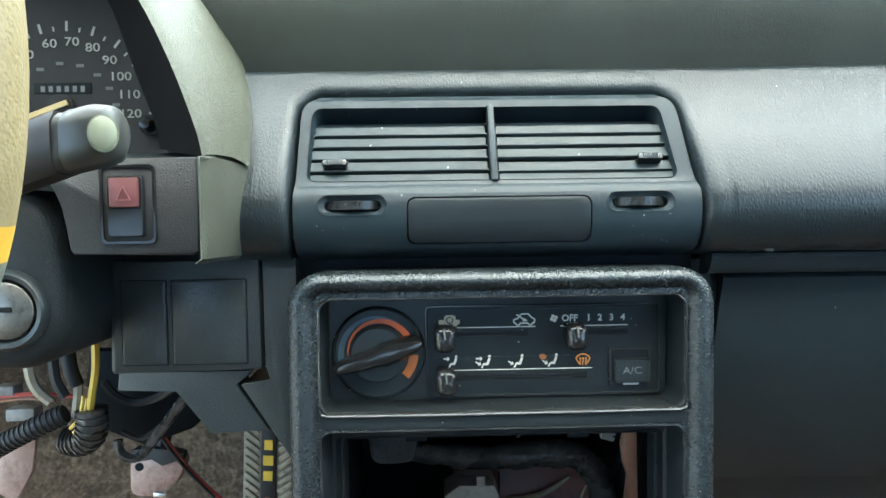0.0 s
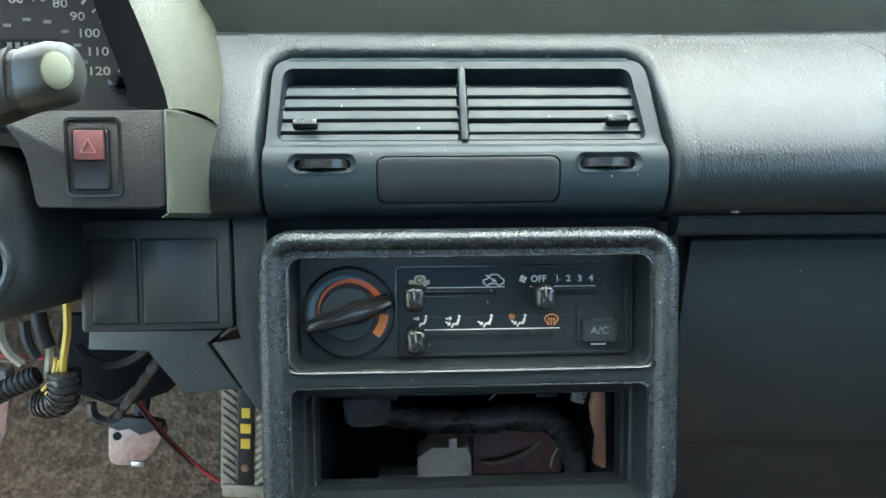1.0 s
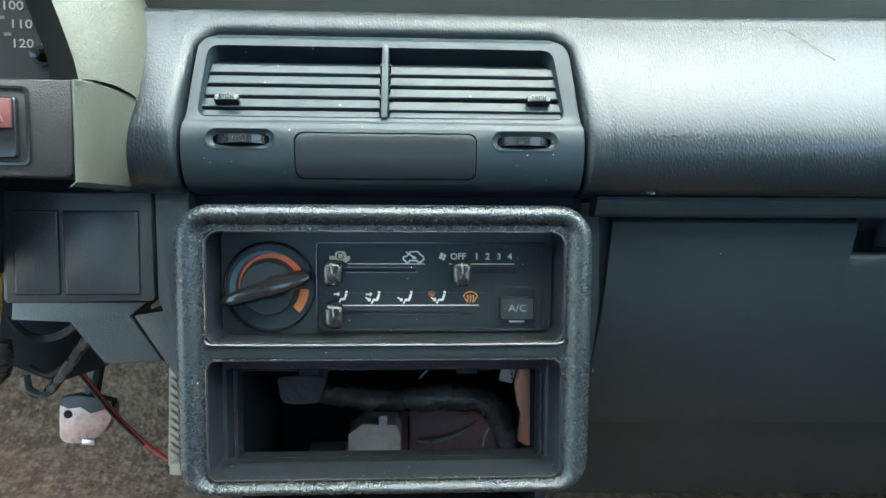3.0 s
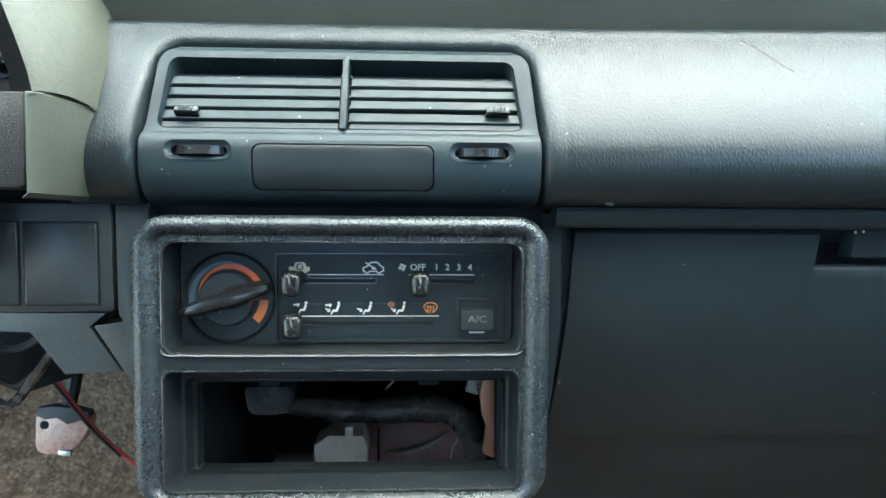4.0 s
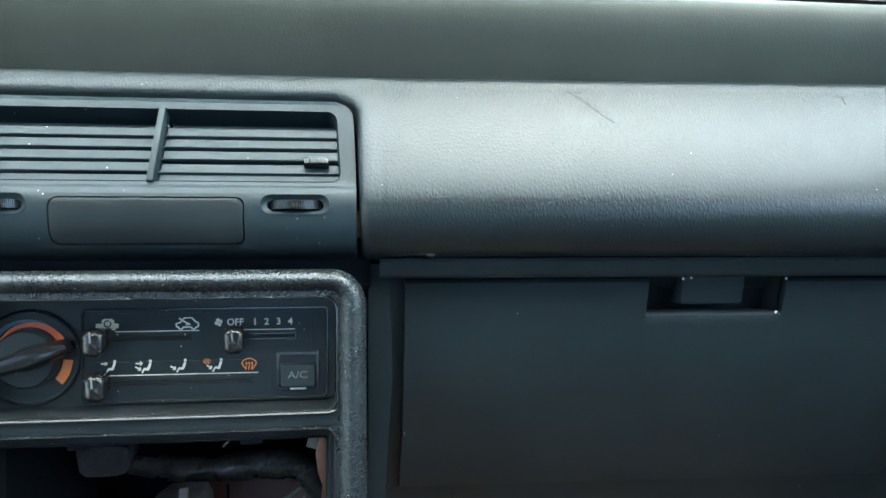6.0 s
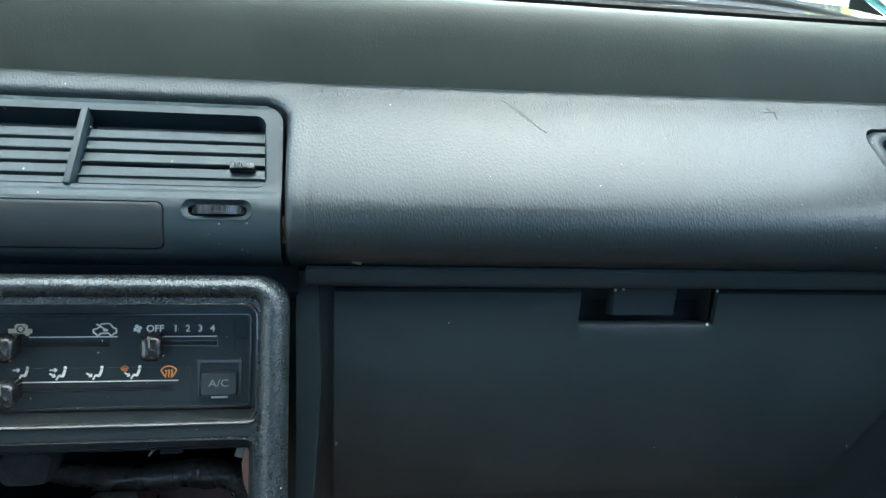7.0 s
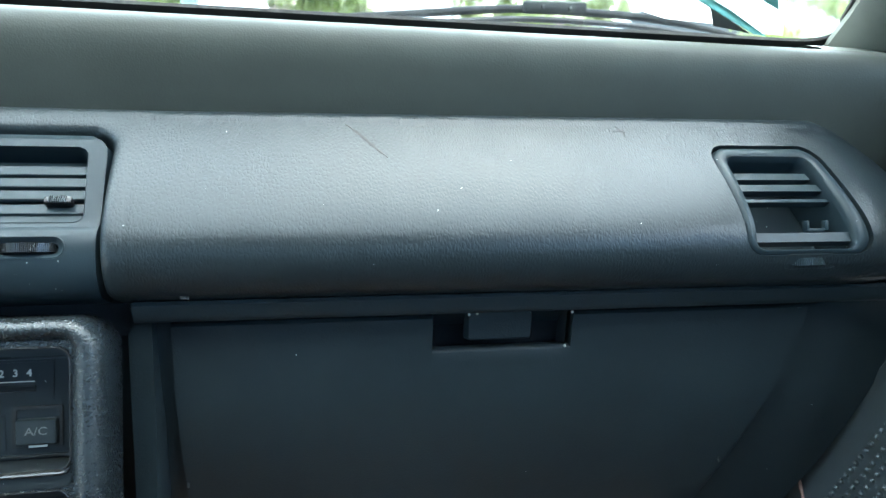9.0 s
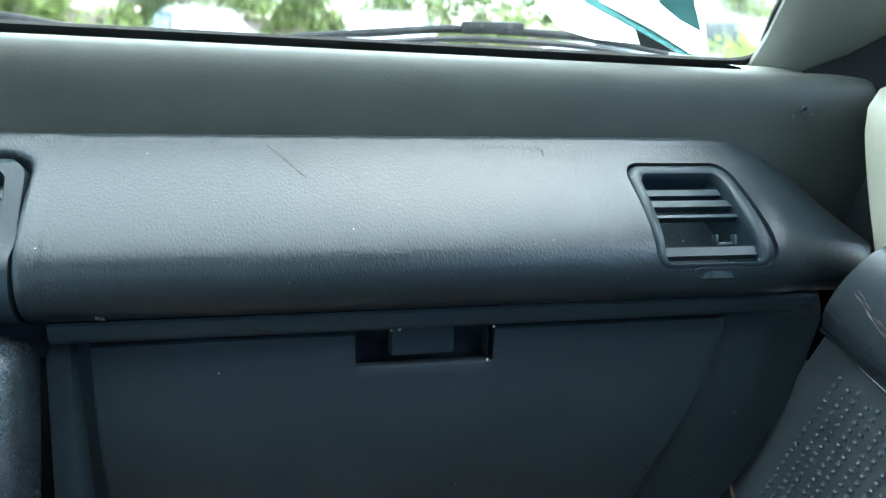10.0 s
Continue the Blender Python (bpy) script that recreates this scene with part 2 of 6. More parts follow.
def part(name, bm, mat, parent=None, label="", frame_=DASH, smooth=40, towards=None):
    """Links a bmesh, given in the frame, as one mesh under parent."""
    bm.transform(frame_)
    if parent:
        bm.transform(where(parent).inverted())
    bmesh.ops.remove_doubles(bm, verts=bm.verts, dist=1e-6)
    bmesh.ops.recalc_face_normals(bm, faces=bm.faces)
    if towards:         # turns each sheet of faces to one side
        left = set(bm.faces)
        while left:
            sheet_, todo = [], [left.pop()]
            while todo:
                f = todo.pop()
                sheet_.append(f)
                for g in {g for e in f.edges for g in e.link_faces} & left:
                    left.discard(g)
                    todo.append(g)
            if sum(f.normal.dot(Vector(towards)) * f.calc_area() for f in sheet_) < 0:
                bmesh.ops.reverse_faces(bm, faces=sheet_)
    me = bpy.data.meshes.new(name)
    bm.to_mesh(me)
    bm.free()
    me.materials.append(mat)
    me.set_sharp_from_angle(angle=radians(smooth))
    for p in me.polygons:
        p.use_smooth = True
    ob = new(name, me)
    if parent:
        ob.parent = parent
    if label:
        ob["label"] = label
    return ob


def loft(rings, closed=True, caps=(False, False), bm=None):
    """A skin over rings of points, all of one length."""
    bm = bm or bmesh.new()
    vs = [[bm.verts.new(p) for p in r] for r in rings]
    n = len(vs[0])
    for a, b in zip(vs, vs[1:]):
        for i in range(n if closed else n - 1):
            j = (i + 1) % n
            bm.faces.new((a[i], a[j], b[j], b[i]))
    if caps[0]:
        bm.faces.new(vs[0])
    if caps[1]:
        bm.faces.new(vs[-1])
    return bm


def rrect(cx, cz, w, h, r, n=5, top=None, shear=0.0, mids=0):
    """A rounded rectangle's outline as (u, h) points. top: another width at the top; shear: shift of the top."""
    r = min(r, w / 2 - 1e-5, h / 2 - 1e-5)
    pts = []
    for sx, sz, a0 in ((1, 1, 0), (-1, 1, 90), (-1, -1, 180), (1, -1, 270)):
        for i in range(n + 1):
            a = radians(a0 + 90 * i / n)
            x, z = sx * (w / 2 - r) + r * math.cos(a), sz * (h / 2 - r) + r * math.sin(a)
            k = 0.5 + z / h
            if top:
                x *= 1 + (top / w - 1) * k
            pts.append((cx + x + shear * k, cz + z))
    if mids:
        full = []
        for c in range(4):
            arc_ = pts[c * (n + 1):(c + 1) * (n + 1)]
            a, e = Vector(arc_[-1]), Vector(pts[((c + 1) * (n + 1)) % len(pts)])
            full += arc_ + [tuple(a.lerp(e, (i + 1) / (mids + 1))) for i in range(mids)]
        pts = full
    return pts


def at_d(pts, d):
    return [(x, d, z) for x, z in pts]


def box(c, s, r=0.0, bm=None, turn=None):
    """A bevelled box round c with the sizes s."""
    tmp = bmesh.new()
    bmesh.ops.create_cube(tmp, size=1.0, matrix=Matrix.Diagonal((*s, 1)))
    if r:
        bmesh.ops.bevel(tmp, geom=tmp.edges[:], offset=r, segments=2, affect="EDGES", profile=0.5)
    if turn:
        tmp.transform(turn)
    tmp.transform(Matrix.Translation(c))
    return merge(bm, tmp)


def merge(bm, tmp):
    if bm is None:
        return tmp
    me = bpy.data.meshes.new("tmp")
    tmp.to_mesh(me)
    tmp.free()
    bm.from_mesh(me)
    bpy.data.meshes.remove(me)
    return bm


def lathe(profile, n=32, bm=None, xf=None):
    """Turns (radius, along) pairs round the frame's -d axis: along is towards the viewer."""
    rings = [[(r * math.cos(2 * math.pi * i / n), -a, r * math.sin(2 * math.pi * i / n)) for i in range(n)] for r, a in profile]
    tmp = loft(rings, caps=(profile[0][0] > 1e-6, True))
    if xf:
        tmp.transform(xf)
    return merge(bm, tmp)


def tube(pts, r, n=8, bm=None, steps=6):
    """A round tube along a smooth line through the points; r: one radius or one for each point."""
    P = [Vector(p) for p in pts]
    R = r if isinstance(r, (list, tuple)) else [r] * len(P)
    line, rad = [], []
    for i in range(len(P) - 1):
        p0, p1, p2, p3 = P[max(i - 1, 0)], P[i], P[i + 1], P[min(i + 2, len(P) - 1)]
        for k in range(steps):
            t = k / steps
            line.append(0.5 * (2 * p1 + (p2 - p0) * t + (2 * p0 - 5 * p1 + 4 * p2 - p3) * t * t + (3 * p1 - p0 - 3 * p2 + p3) * t ** 3))
            rad.append(R[i] * (1 - t) + R[i + 1] * t)
    line.append(P[-1])
    rad.append(R[-1])
    side = None
    rings = []
    for i, p in enumerate(line):
        way = (line[min(i + 1, len(line) - 1)] - line[max(i - 1, 0)]).normalized()
        if side is None:
            side = way.orthogonal().normalized()
        side = (side - way * side.dot(way)).normalized()
        other = way.cross(side)
        rings.append([p + rad[i] * (side * math.cos(2 * math.pi * k / n) + other * math.sin(2 * math.pi * k / n)) for k in range(n)])
    return merge(bm, loft(rings, caps=(True, True)))


def letters(body, size, u, d, h, bm=None, thick=0.0003, font_stretch=1.0, bold=0.0):
    """Raised lettering centred at (u, h) on the plane d, facing the viewer."""
    cu = bpy.data.curves.new("lettering", "FONT")
    cu.body, cu.size, cu.extrude, cu.align_x, cu.align_y, cu.resolution_u = body, size, thick, "CENTER", "CENTER", 3
    cu.offset = bold
    ob = bpy.data.objects.new("lettering", cu)
    scene.collection.objects.link(ob)
    me = bpy.data.meshes.new_from_object(ob.evaluated_get(bpy.context.evaluated_depsgraph_get()))
    bpy.data.objects.remove(ob)
    tmp = bmesh.new()
    tmp.from_mesh(me)
    bpy.data.meshes.remove(me)
    bpy.data.curves.remove(cu)
    tmp.transform(Matrix.Translation((u, d, h)) @ pose(0, 0, 0, 90) @ Matrix.Diagonal((font_stretch, 1, 1, 1)))
    return merge(bm, tmp)


def bar(p, q, w, d, bm=None, thick=0.0004):
    """A flat printed bar from p to q, (u, h) points, on the plane d."""
    a, b = Vector(p), Vector(q)
    side = (b - a).normalized().orthogonal() * w / 2
    pts = [a + side, a - side, b - side, b + side]
    return merge(bm, loft([[(x, d, z) for x, z in pts], [(x, d - thick, z) for x, z in pts]], caps=(True, True)))


def spread(pts, n):
    """n points at even steps along a polyline."""
    P = [Vector(p) for p in pts]
    L = [0]
    for a, b in zip(P, P[1:]):
        L.append(L[-1] + (b - a).length)
    out = []
    for i in range(n):
        s = L[-1] * i / (n - 1)
        k = max(j for j in range(len(P) - 1) if L[j] <= s + 1e-12)
        t = (s - L[k]) / max(L[k + 1] - L[k], 1e-12)
        out.append(P[k].lerp(P[k + 1], min(t, 1)))
    return out


def curve(pts, n):
    """n points along a smooth line through the points."""
    P = [Vector(p) for p in pts]
    fine = []
    for i in range(len(P) - 1):
        p0, p1, p2, p3 = P[max(i - 1, 0)], P[i], P[i + 1], P[min(i + 2, len(P) - 1)]
        for k in range(10):
            t = k / 10
            fine.append(0.5 * (2 * p1 + (p2 - p0) * t + (2 * p0 - 5 * p1 + 4 * p2 - p3) * t * t + (3 * p1 - p0 - 3 * p2 + p3) * t ** 3))
    return spread(fine + [P[-1]], n)


def bend(u):
    """How far the dash comes towards the passenger, off the straight middle."""
    return -0.055 * max(0.0, u - 0.13)


def split_ring(loop, u0, u1, z0, z1, n, mids=0):
    """The rectangle's outline, point by point opposite those of an outline by rrect with n steps a corner."""
    out = []
    step = n + 1 + mids
    for c, (ex, ez) in enumerate(((u1, z1), (u0, z1), (u0, z0), (u1, z0))):
        for i in range(step):
            x, z = loop[c * step + i]
            if i > n:
                out.append((x, ez) if c % 2 == 0 else (ex, z))
                continue
            k = i if c % 2 == 0 else n - i
            m = n // 2
            if k <= m:
                out.append((ex, z + (ez - z) * k / m))
            else:
                out.append((x + (ex - x) * (n - k) / (n - m), ez))
    return out


even = lambda a, b, n: [a + (b - a) * i / (n - 1) for i in range(n)]


class Surface:
    """A surface drawn out along u from a section of (d, h) points; s runs from 0 to 1 along the section."""

    def __init__(self, pts, n=41, bent=True):
        self.sec, self.n, self.bent = curve(pts, n), n - 1, bent

    def point(self, u, s, out=0.0):
        i = min(max(s, 0), 1) * self.n
        k = min(int(i), self.n - 1)
        p = self.sec[k].lerp(self.sec[k + 1], i - k)
        way = (self.sec[min(k + 2, self.n)] - self.sec[max(k - 1, 0)]).normalized()
        d, h = p.x + way.y * out, p.y - way.x * out
        if self.bent:
            fall = max(0.0, u - 0.595)
            h -= max(0.0, h - 0.018) * min(0.94, 1.91 * fall + 25.0 * fall * fall)
            d += bend(u) + 0.22 * fall
            u -= 0.58 * max(0.0, u - 0.60) * max(0.0, 0.052 - h) / 0.035
        return (u, d, h)

    def s(self, h):
        for k in range(self.n):
            a, b = self.sec[k].y, self.sec[k + 1].y
            if a >= h >= b and a > b:
                return (k + (a - h) / (a - b)) / self.n
        return 1.0

    def grid(self, us, ss, bm, out=0.0):
        return loft([[self.point(u, s, out) for s in ss] for u in us], closed=False, bm=bm)

    def hole(self, loop, u0, u1, s0, s1, bm, n=6, steps=7, out=0.0, mids=0):
        """Fills the rectangle round an outline of (u, h) points; returns the outline as (u, s)."""
        ins = [(u, self.s(h)) for u, h in loop]
        ring = split_ring(ins, u0, u1, s1, s0, n, mids)
        rows = []
        for k in range(steps + 1):
            t = k / steps
            rows.append([self.point(a + (c - a) * t, b + (e - b) * t, out) for (a, b), (c, e) in zip(ring, ins)])
        loft(rows, bm=bm)
        return ins


# ---- the padded dash ----
PADS = Surface([(0.084, 0.132), (0.066, 0.137), (0.058, 0.1275), (0.039, 0.1045), (0.022, 0.0835), (0.0095, 0.065), (0.0045, 0.052), (0.005, 0.040), (0.0105, 0.028), (0.021, 0.0195), (0.050, 0.0155)])
UA, UB = -0.1215, 0.1180      # the middle module's sides
S_TOP = PADS.s(0.1228)
ALL = sorted(even(0, 1, 60) + [PADS.s(0.130), PADS.s(0.030)])
dashboard = thing("dashboard_pad", (0.3, 0.02, 0.02), "padded dark grey vinyl dashboard with scuffs and a small cut", "dashboard", kind="structure")
bm = bmesh.new()
VA, VB = 0.465, 0.640
PADS.grid(even(-0.165, UA - 0.016, 4), ALL, bm)
PADS.grid(even(UB + 0.016, VA, 26), ALL, bm)
PADS.grid(even(VB, 0.750, 18), ALL, bm)
PADS.grid(even(UA - 0.016, UB + 0.016, 14), even(0, S_TOP - 0.016 / sum((q - p).length for p, q in zip(PADS.sec, PADS.sec[1:])), 30), bm)
SIDE = rrect(0.5443, 0.0762, 0.0900, 0.0770, 0.013, 6, top=0.0808, shear=-0.0045, mids=16)
PADS.grid(even(VA, VB, 16), even(0, PADS.s(0.130), 24), bm)
PADS.grid(even(VA, VB, 16), even(PADS.s(0.030), 1.0, 14), bm)
ins = PADS.hole(SIDE, VA, VB, PADS.s(0.130), PADS.s(0.030), bm, steps=12, mids=16)
loft([[PADS.point(u, s) for u, s in ins], [PADS.point(u, s, -0.0035) for u, s in ins], [PADS.point(u, s, -0.014) for u, s in ins]], bm=bm)
# the rolled lip round the middle module, open at its foot
SECLEN = sum((q - p).length for p, q in zip(PADS.sec, PADS.sec[1:]))


def side_u(left, s, off=0.0):
    """The module's side edge: it narrows towards the top."""
    t = max(0.0, min(1.0, (s - S_TOP) / 0.45))
    return (UA + 0.0005 * (1 - t) - off) if left else (UB - 0.0030 * (1 - t) + off)


def arch(off, radius, inward_=0.0):
    """An outline up one side of the module, over its top and down the other, off outside it."""
    top = S_TOP - off / SECLEN
    half = []
    n_side, n_arc = 22, 10
    for s in even(1.0, top + radius / SECLEN, n_side):
        half.append((side_u(True, s, off), s))
    for i in range(1, n_arc + 1):
        a = radians(90 * i / n_arc)
        half.append((side_u(True, top, off) + radius * (1 - math.cos(a)), top + (radius / SECLEN) * (1 - math.sin(a))))
    u_end = half[-1][0]
    right = []
    for u, s in reversed(half):
        right.append((side_u(False, s, off) - (u - side_u(True, s, off)), s))
    mid_ = [(u, top) for u in even(u_end, right[0][0], 14)[1:-1]]
    return half + mid_ + right


def lip_row(off, radius, out):
    return [PADS.point(u, s, out) for u, s in arch(off, radius)]


def frame_row():
    """The straight-sided outline in which the lip sits."""
    rows_ = []
    for (u, s) in arch(0.016, 0.0001):
        left = u < 0
        rows_.append(PADS.point(UA - 0.016 if left and u < UA + 0.02 else (UB + 0.016 if not left and u > UB - 0.02 else u), s))
    return rows_


loft([frame_row(), lip_row(0.012, 0.020, 0.0), lip_row(0.008, 0.019, 0.0002), lip_row(0.005, 0.018, 0.0), lip_row(0.0028, 0.017, -0.0008), lip_row(0.0012, 0.0165, -0.0022), lip_row(0.0003, 0.016, -0.0045), lip_row(0.0, 0.0155, -0.008), lip_row(-0.0005, 0.015, -0.022)], closed=False, bm=bm)
skin, bm = bm, bmesh.new()      # a core just under the skin
for a, e in ((-0.165, UA - 0.014), (UB + 0.014, VA + 0.002), (VB - 0.002, 0.750)):
    PADS.grid(even(a, e, 20), ALL, bm, -0.0012)
PADS.grid(even(UA - 0.02, UB + 0.02, 14), even(0, S_TOP - 0.08, 30), bm, -0.0012)
PADS.grid(even(VA - 0.01, VB + 0.01, 14), even(0, PADS.s(0.128), 24), bm, -0.0012)
PADS.grid(even(VA - 0.01, VB + 0.01, 14), even(PADS.s(0.031), 1.0, 14), bm, -0.0012)
for e_ in (VA, VB):
    PADS.grid((e_ - 0.003, e_, e_ + 0.003), sorted(even(0, 1, 41) + ALL), bm, -0.0004)
PADS.grid(even(VA - 0.004, VA + 0.020, 4), even(PADS.s(0.040), PADS.s(0.022), 14), bm, -0.0002)
part("core", bm, PAD, dashboard)
part("pad_skin", skin, PAD, dashboard, towards=(0, -1, 0.3))

# upper dash: a riser that rolls over into a flat shelf under the windscreen, in world axes
RISE = curve([(0.418, 0.690), (0.405, 0.765), (0.4012, 0.792), (0.3990, 0.814), (0.3985, 0.831), (0.4010, 0.8420), (0.4085, 0.8488), (0.430, 0.8512), (0.455, 0.8508), (0.50, 0.8485), (0.545, 0.845), (0.585, 0.838)], 56)


def shelf_point(x, p):
    k = max(0.0, x - 0.60)
    dy = bend(x - 0.081) - 0.18 * (math.sqrt(k * k + 0.0009) - 0.03)
    far = max(0.0, (p.y - 0.84) / 0.013) if p.x > 0.43 else 0.0
    x += max(0.0, (x - 0.70) / 0.05) * max(0.0, 0.835 - p.y) * 0.45
    return (x, p.x + dy * (1 - 0.55 * min(1, max(0, (p.x - 0.43) / 0.12))), p.y)


upper = thing("upper_dash", (0.3, 0.45, 0.8), "grey-green upper dash shelf below the windscreen", "dashboard", kind="structure", frame_=FLAT)
rows = [[shelf_point(x, p) for p in RISE] for x in even(-0.62, 0.780, 62)]
tail = rows[-1]
for k in (1, 2, 3):     # the rounded end at the door
    rows.append([(x + 0.006 * k, y + 0.002 * k * k, z - 0.0004 * k * k) for x, y, z in tail])
rows.append([(x, y + 0.05, z) for x, y, z in rows[-1]])
part("shelf", loft(rows, closed=False), SHELF, upper, frame_=FLAT)
at_hole = Matrix.Translation((0.7309, 0.3516, 0.8255)) @ pose(0, 0, 0, 3, 0, -12)
part("trim_clip", lathe([(0.0028, -0.003), (0.0028, 0.0010), (0.0024, 0.0014), (0.0019, 0.0012), (0.0018, -0.003)], 18, xf=at_hole), EDGE, upper, "small dark metal clip ring", frame_=FLAT)
for x_, y_, z_, w_, h_ in ((0.7245, 0.3536, 0.8175, 0.0024, 0.0062), (0.7382, 0.3505, 0.8212, 0.0042, 0.0024), (0.7400, 0.3502, 0.8180, 0.0050, 0.0015), (0.7411, 0.3495, 0.8244, 0.0017, 0.0032)):
    part("glue_residue", box((0, 0, 0), (w_, 0.0006, h_), 0.0002, turn=pose(0, 0, 0, 4, 8, -12)), SHELF, upper, "scuffed glue residue", frame_=Matrix.Translation((x_, y_, z_)))
part("clip_hole", lathe([(0.0019, 0.0008), (0.0, 0.0006)], 14, xf=at_hole), VOID, upper, frame_=FLAT)

# ---- middle vents ----
MODULE = Surface([(0.085, 0.1165), (0.062, 0.1180), (0.0515, 0.1175), (0.0478, 0.1148), (0.034, 0.0895), (0.0205, 0.0640), (0.0125, 0.0575), (0.0095, 0.051), (0.0090, 0.042), (0.0115, 0.031), (0.020, 0.021), (0.040, 0.0165)], bent=False)
vent = thing("center_vent", (0, 0.03, 0.02), "dark plastic double air vent module with louvres set in the dash", "air vent")
bm = bmesh.new()
VENT_O = rrect(-0.0032, 0.0862, 0.2205, 0.0465, 0.006, 6, top=0.2160, shear=-0.0015, mids=10)
ss = [MODULE.s(h) for h in (0.1143, 0.0605)]
u0, u1 = UA + 0.0022, UB - 0.0022


def narrow(bm_):
    """Draws the module in towards its top, as the lip round it runs."""
    for v in bm_.verts:
        t = max(0.0, min(1.0, (v.co.z - 0.055) / 0.062))
        k = max(0.0, (abs(v.co.x + 0.0025) - 0.1085) / 0.0085)
        v.co.x -= (0.0028 if v.co.x > 0 else -0.0004) * t * min(1, k)
        a = max(0.0, min(1.0, (v.co.z - 0.1055) / 0.0108))
        v.co.x -= math.copysign(0.0105 * (1 - math.sqrt(1 - a * a)) * max(0.0, min(1.0, (abs(v.co.x + 0.0025) - 0.100) / 0.0108)), v.co.x + 0.0025)


MODULE.grid(even(u0, u1, 30), even(0, ss[0], 8), bm)
COVER = (-0.0013, 0.0397, 0.1066, 0.0274)
WHEELS = (-0.0855, 0.0805)
knots = even(0, 1, 41)


def rows_from(sa, sb):
    return [sa] + [s for s in knots if sa + 0.001 < s < sb - 0.001] + [sb]


holes = [(WHEELS[0], 0.0492, 0.0400, 0.0122, 0.0061, -0.1095, -0.0615, 0.0575, 0.0405), (*COVER, 0.0050, -0.0615, 0.0565, 0.0575, 0.0230), (WHEELS[1], 0.0492, 0.0400, 0.0122, 0.0061, 0.0565, 0.1045, 0.0575, 0.0405)]
for a, c in ((u0, -0.1095), (0.1045, u1)):
    MODULE.grid(even(a, c, 3), rows_from(ss[1], 1.0), bm)
for cu_, ch_, w_, h_, r_, a, c, top_, foot_ in holes:
    sa, sb = MODULE.s(top_), MODULE.s(foot_)
    MODULE.grid(even(a, c, 5), rows_from(ss[1], sa), bm)
    MODULE.grid(even(a, c, 5), rows_from(sb, 1.0), bm)
    MODULE.hole(rrect(cu_, ch_, w_, h_, r_, 6, mids=8), a, c, sa, sb, bm, mids=8)
for e_ in (-0.1095, -0.0615, 0.0565, 0.1045):
    core = bmesh.new()
    MODULE.grid((e_ - 0.0015, e_ + 0.0015), rows_from(ss[1], 1.0), core, -0.0004)
    part("core", core, VENT, vent)
ins = MODULE.hole(VENT_O, u0, u1, ss[0], ss[1], bm, mids=10)
for u_ in (u0, u1):
    loft([[MODULE.point(u_, s_, 0.0) for s_ in even(0, 1, 40)], [MODULE.point(u_, s_, -0.012) for s_ in even(0, 1, 40)]], closed=False, bm=bm)
narrow(bm)
ctr = Vector((-0.0025, 0.034, 0.0895))
inward = Vector((0, 0.872, -0.488))
mouth = [Vector(MODULE.point(u, s)) for u, s in ins]
rim = [p + (ctr - p) * 0.012 + inward * 0.0015 for p in mouth]
deep = [p + (ctr - p) * 0.02 + inward * 0.045 for p in mouth]
loft([mouth, [p + (ctr - p) * 0.004 - inward * 0.0004 for p in mouth], rim, deep], bm=bm, caps=(False, True))
part("housing", bm, VENT, vent, towards=(0, -1, 0.3))
VFRAME = Matrix.Translation((0, 0.0204, 0.0638)) @ Matrix.Rotation(-math.atan2(0.0284, 0.0508), 4, "X")   # v up the louvres' plane, y into it
part("divider", box((-0.0028, 0.003, 0.0255), (0.0044, 0.012, 0.056), 0.0015), VENT, vent, frame_=DASH @ VFRAME)
SLATS = (0.0335, 0.0252, 0.0168, 0.0082, -0.0006, 0.0418)
for side, (a, b) in enumerate(((-0.1128, -0.0062), (0.0006, 0.1062))):
    for i, v in enumerate(SLATS):
        blade = bmesh.new()
        v += (0.0006, 0.0004, 0.0, -0.0012 * side, 0.0, 0.0)[i]
        back = 0.0070 if i == 5 else 0.0
        prof = [(0.0052, v - 0.0004), (0.0040, v - 0.0002), (0.0030, v + 0.0002), (0.0029, v + 0.0008), (0.0037, v + 0.0012), (0.0040, v + 0.0040), (0.0044, v + 0.0072), (0.0052, v + 0.0078), (0.0070, v + 0.0074), (0.0066, v - 0.0002)]
        prof = [(y + back, z) for y, z in prof]
        x0, x1 = a + 0.0012 * max(0, 4 - i) * (1 - side) * 0.5, b - 0.0012 * max(0, 4 - i) * side * 0.5
        loft([[(x, y, z) for y, z in prof] for x in (x0, x1)], caps=(True, True), bm=blade)
        part("slat", blade, SLAT, vent, frame_=DASH @ VFRAME, smooth=35)
        for x in (x0 - 0.0004, x1 + 0.0004):
            part("pivot", box((x, 0.006, v + 0.001), (0.0016, 0.004, 0.002), 0.0004), DARK, vent, frame_=DASH @ VFRAME)
for u, v in ((-0.0972, 0.0122), (0.0915, 0.0142)):
    tab = part("slider_tab", box((u, 0.0025, v), (0.0150, 0.008, 0.0050), 0.0016), GLOSS, vent, frame_=DASH @ VFRAME)
    for k in range(8):
        part("rib", box((u - 0.0042 + 0.0012 * k, -0.0016, v), (0.0006, 0.0010, 0.0048), 0.0001), SLAT, tab, frame_=DASH @ VFRAME)
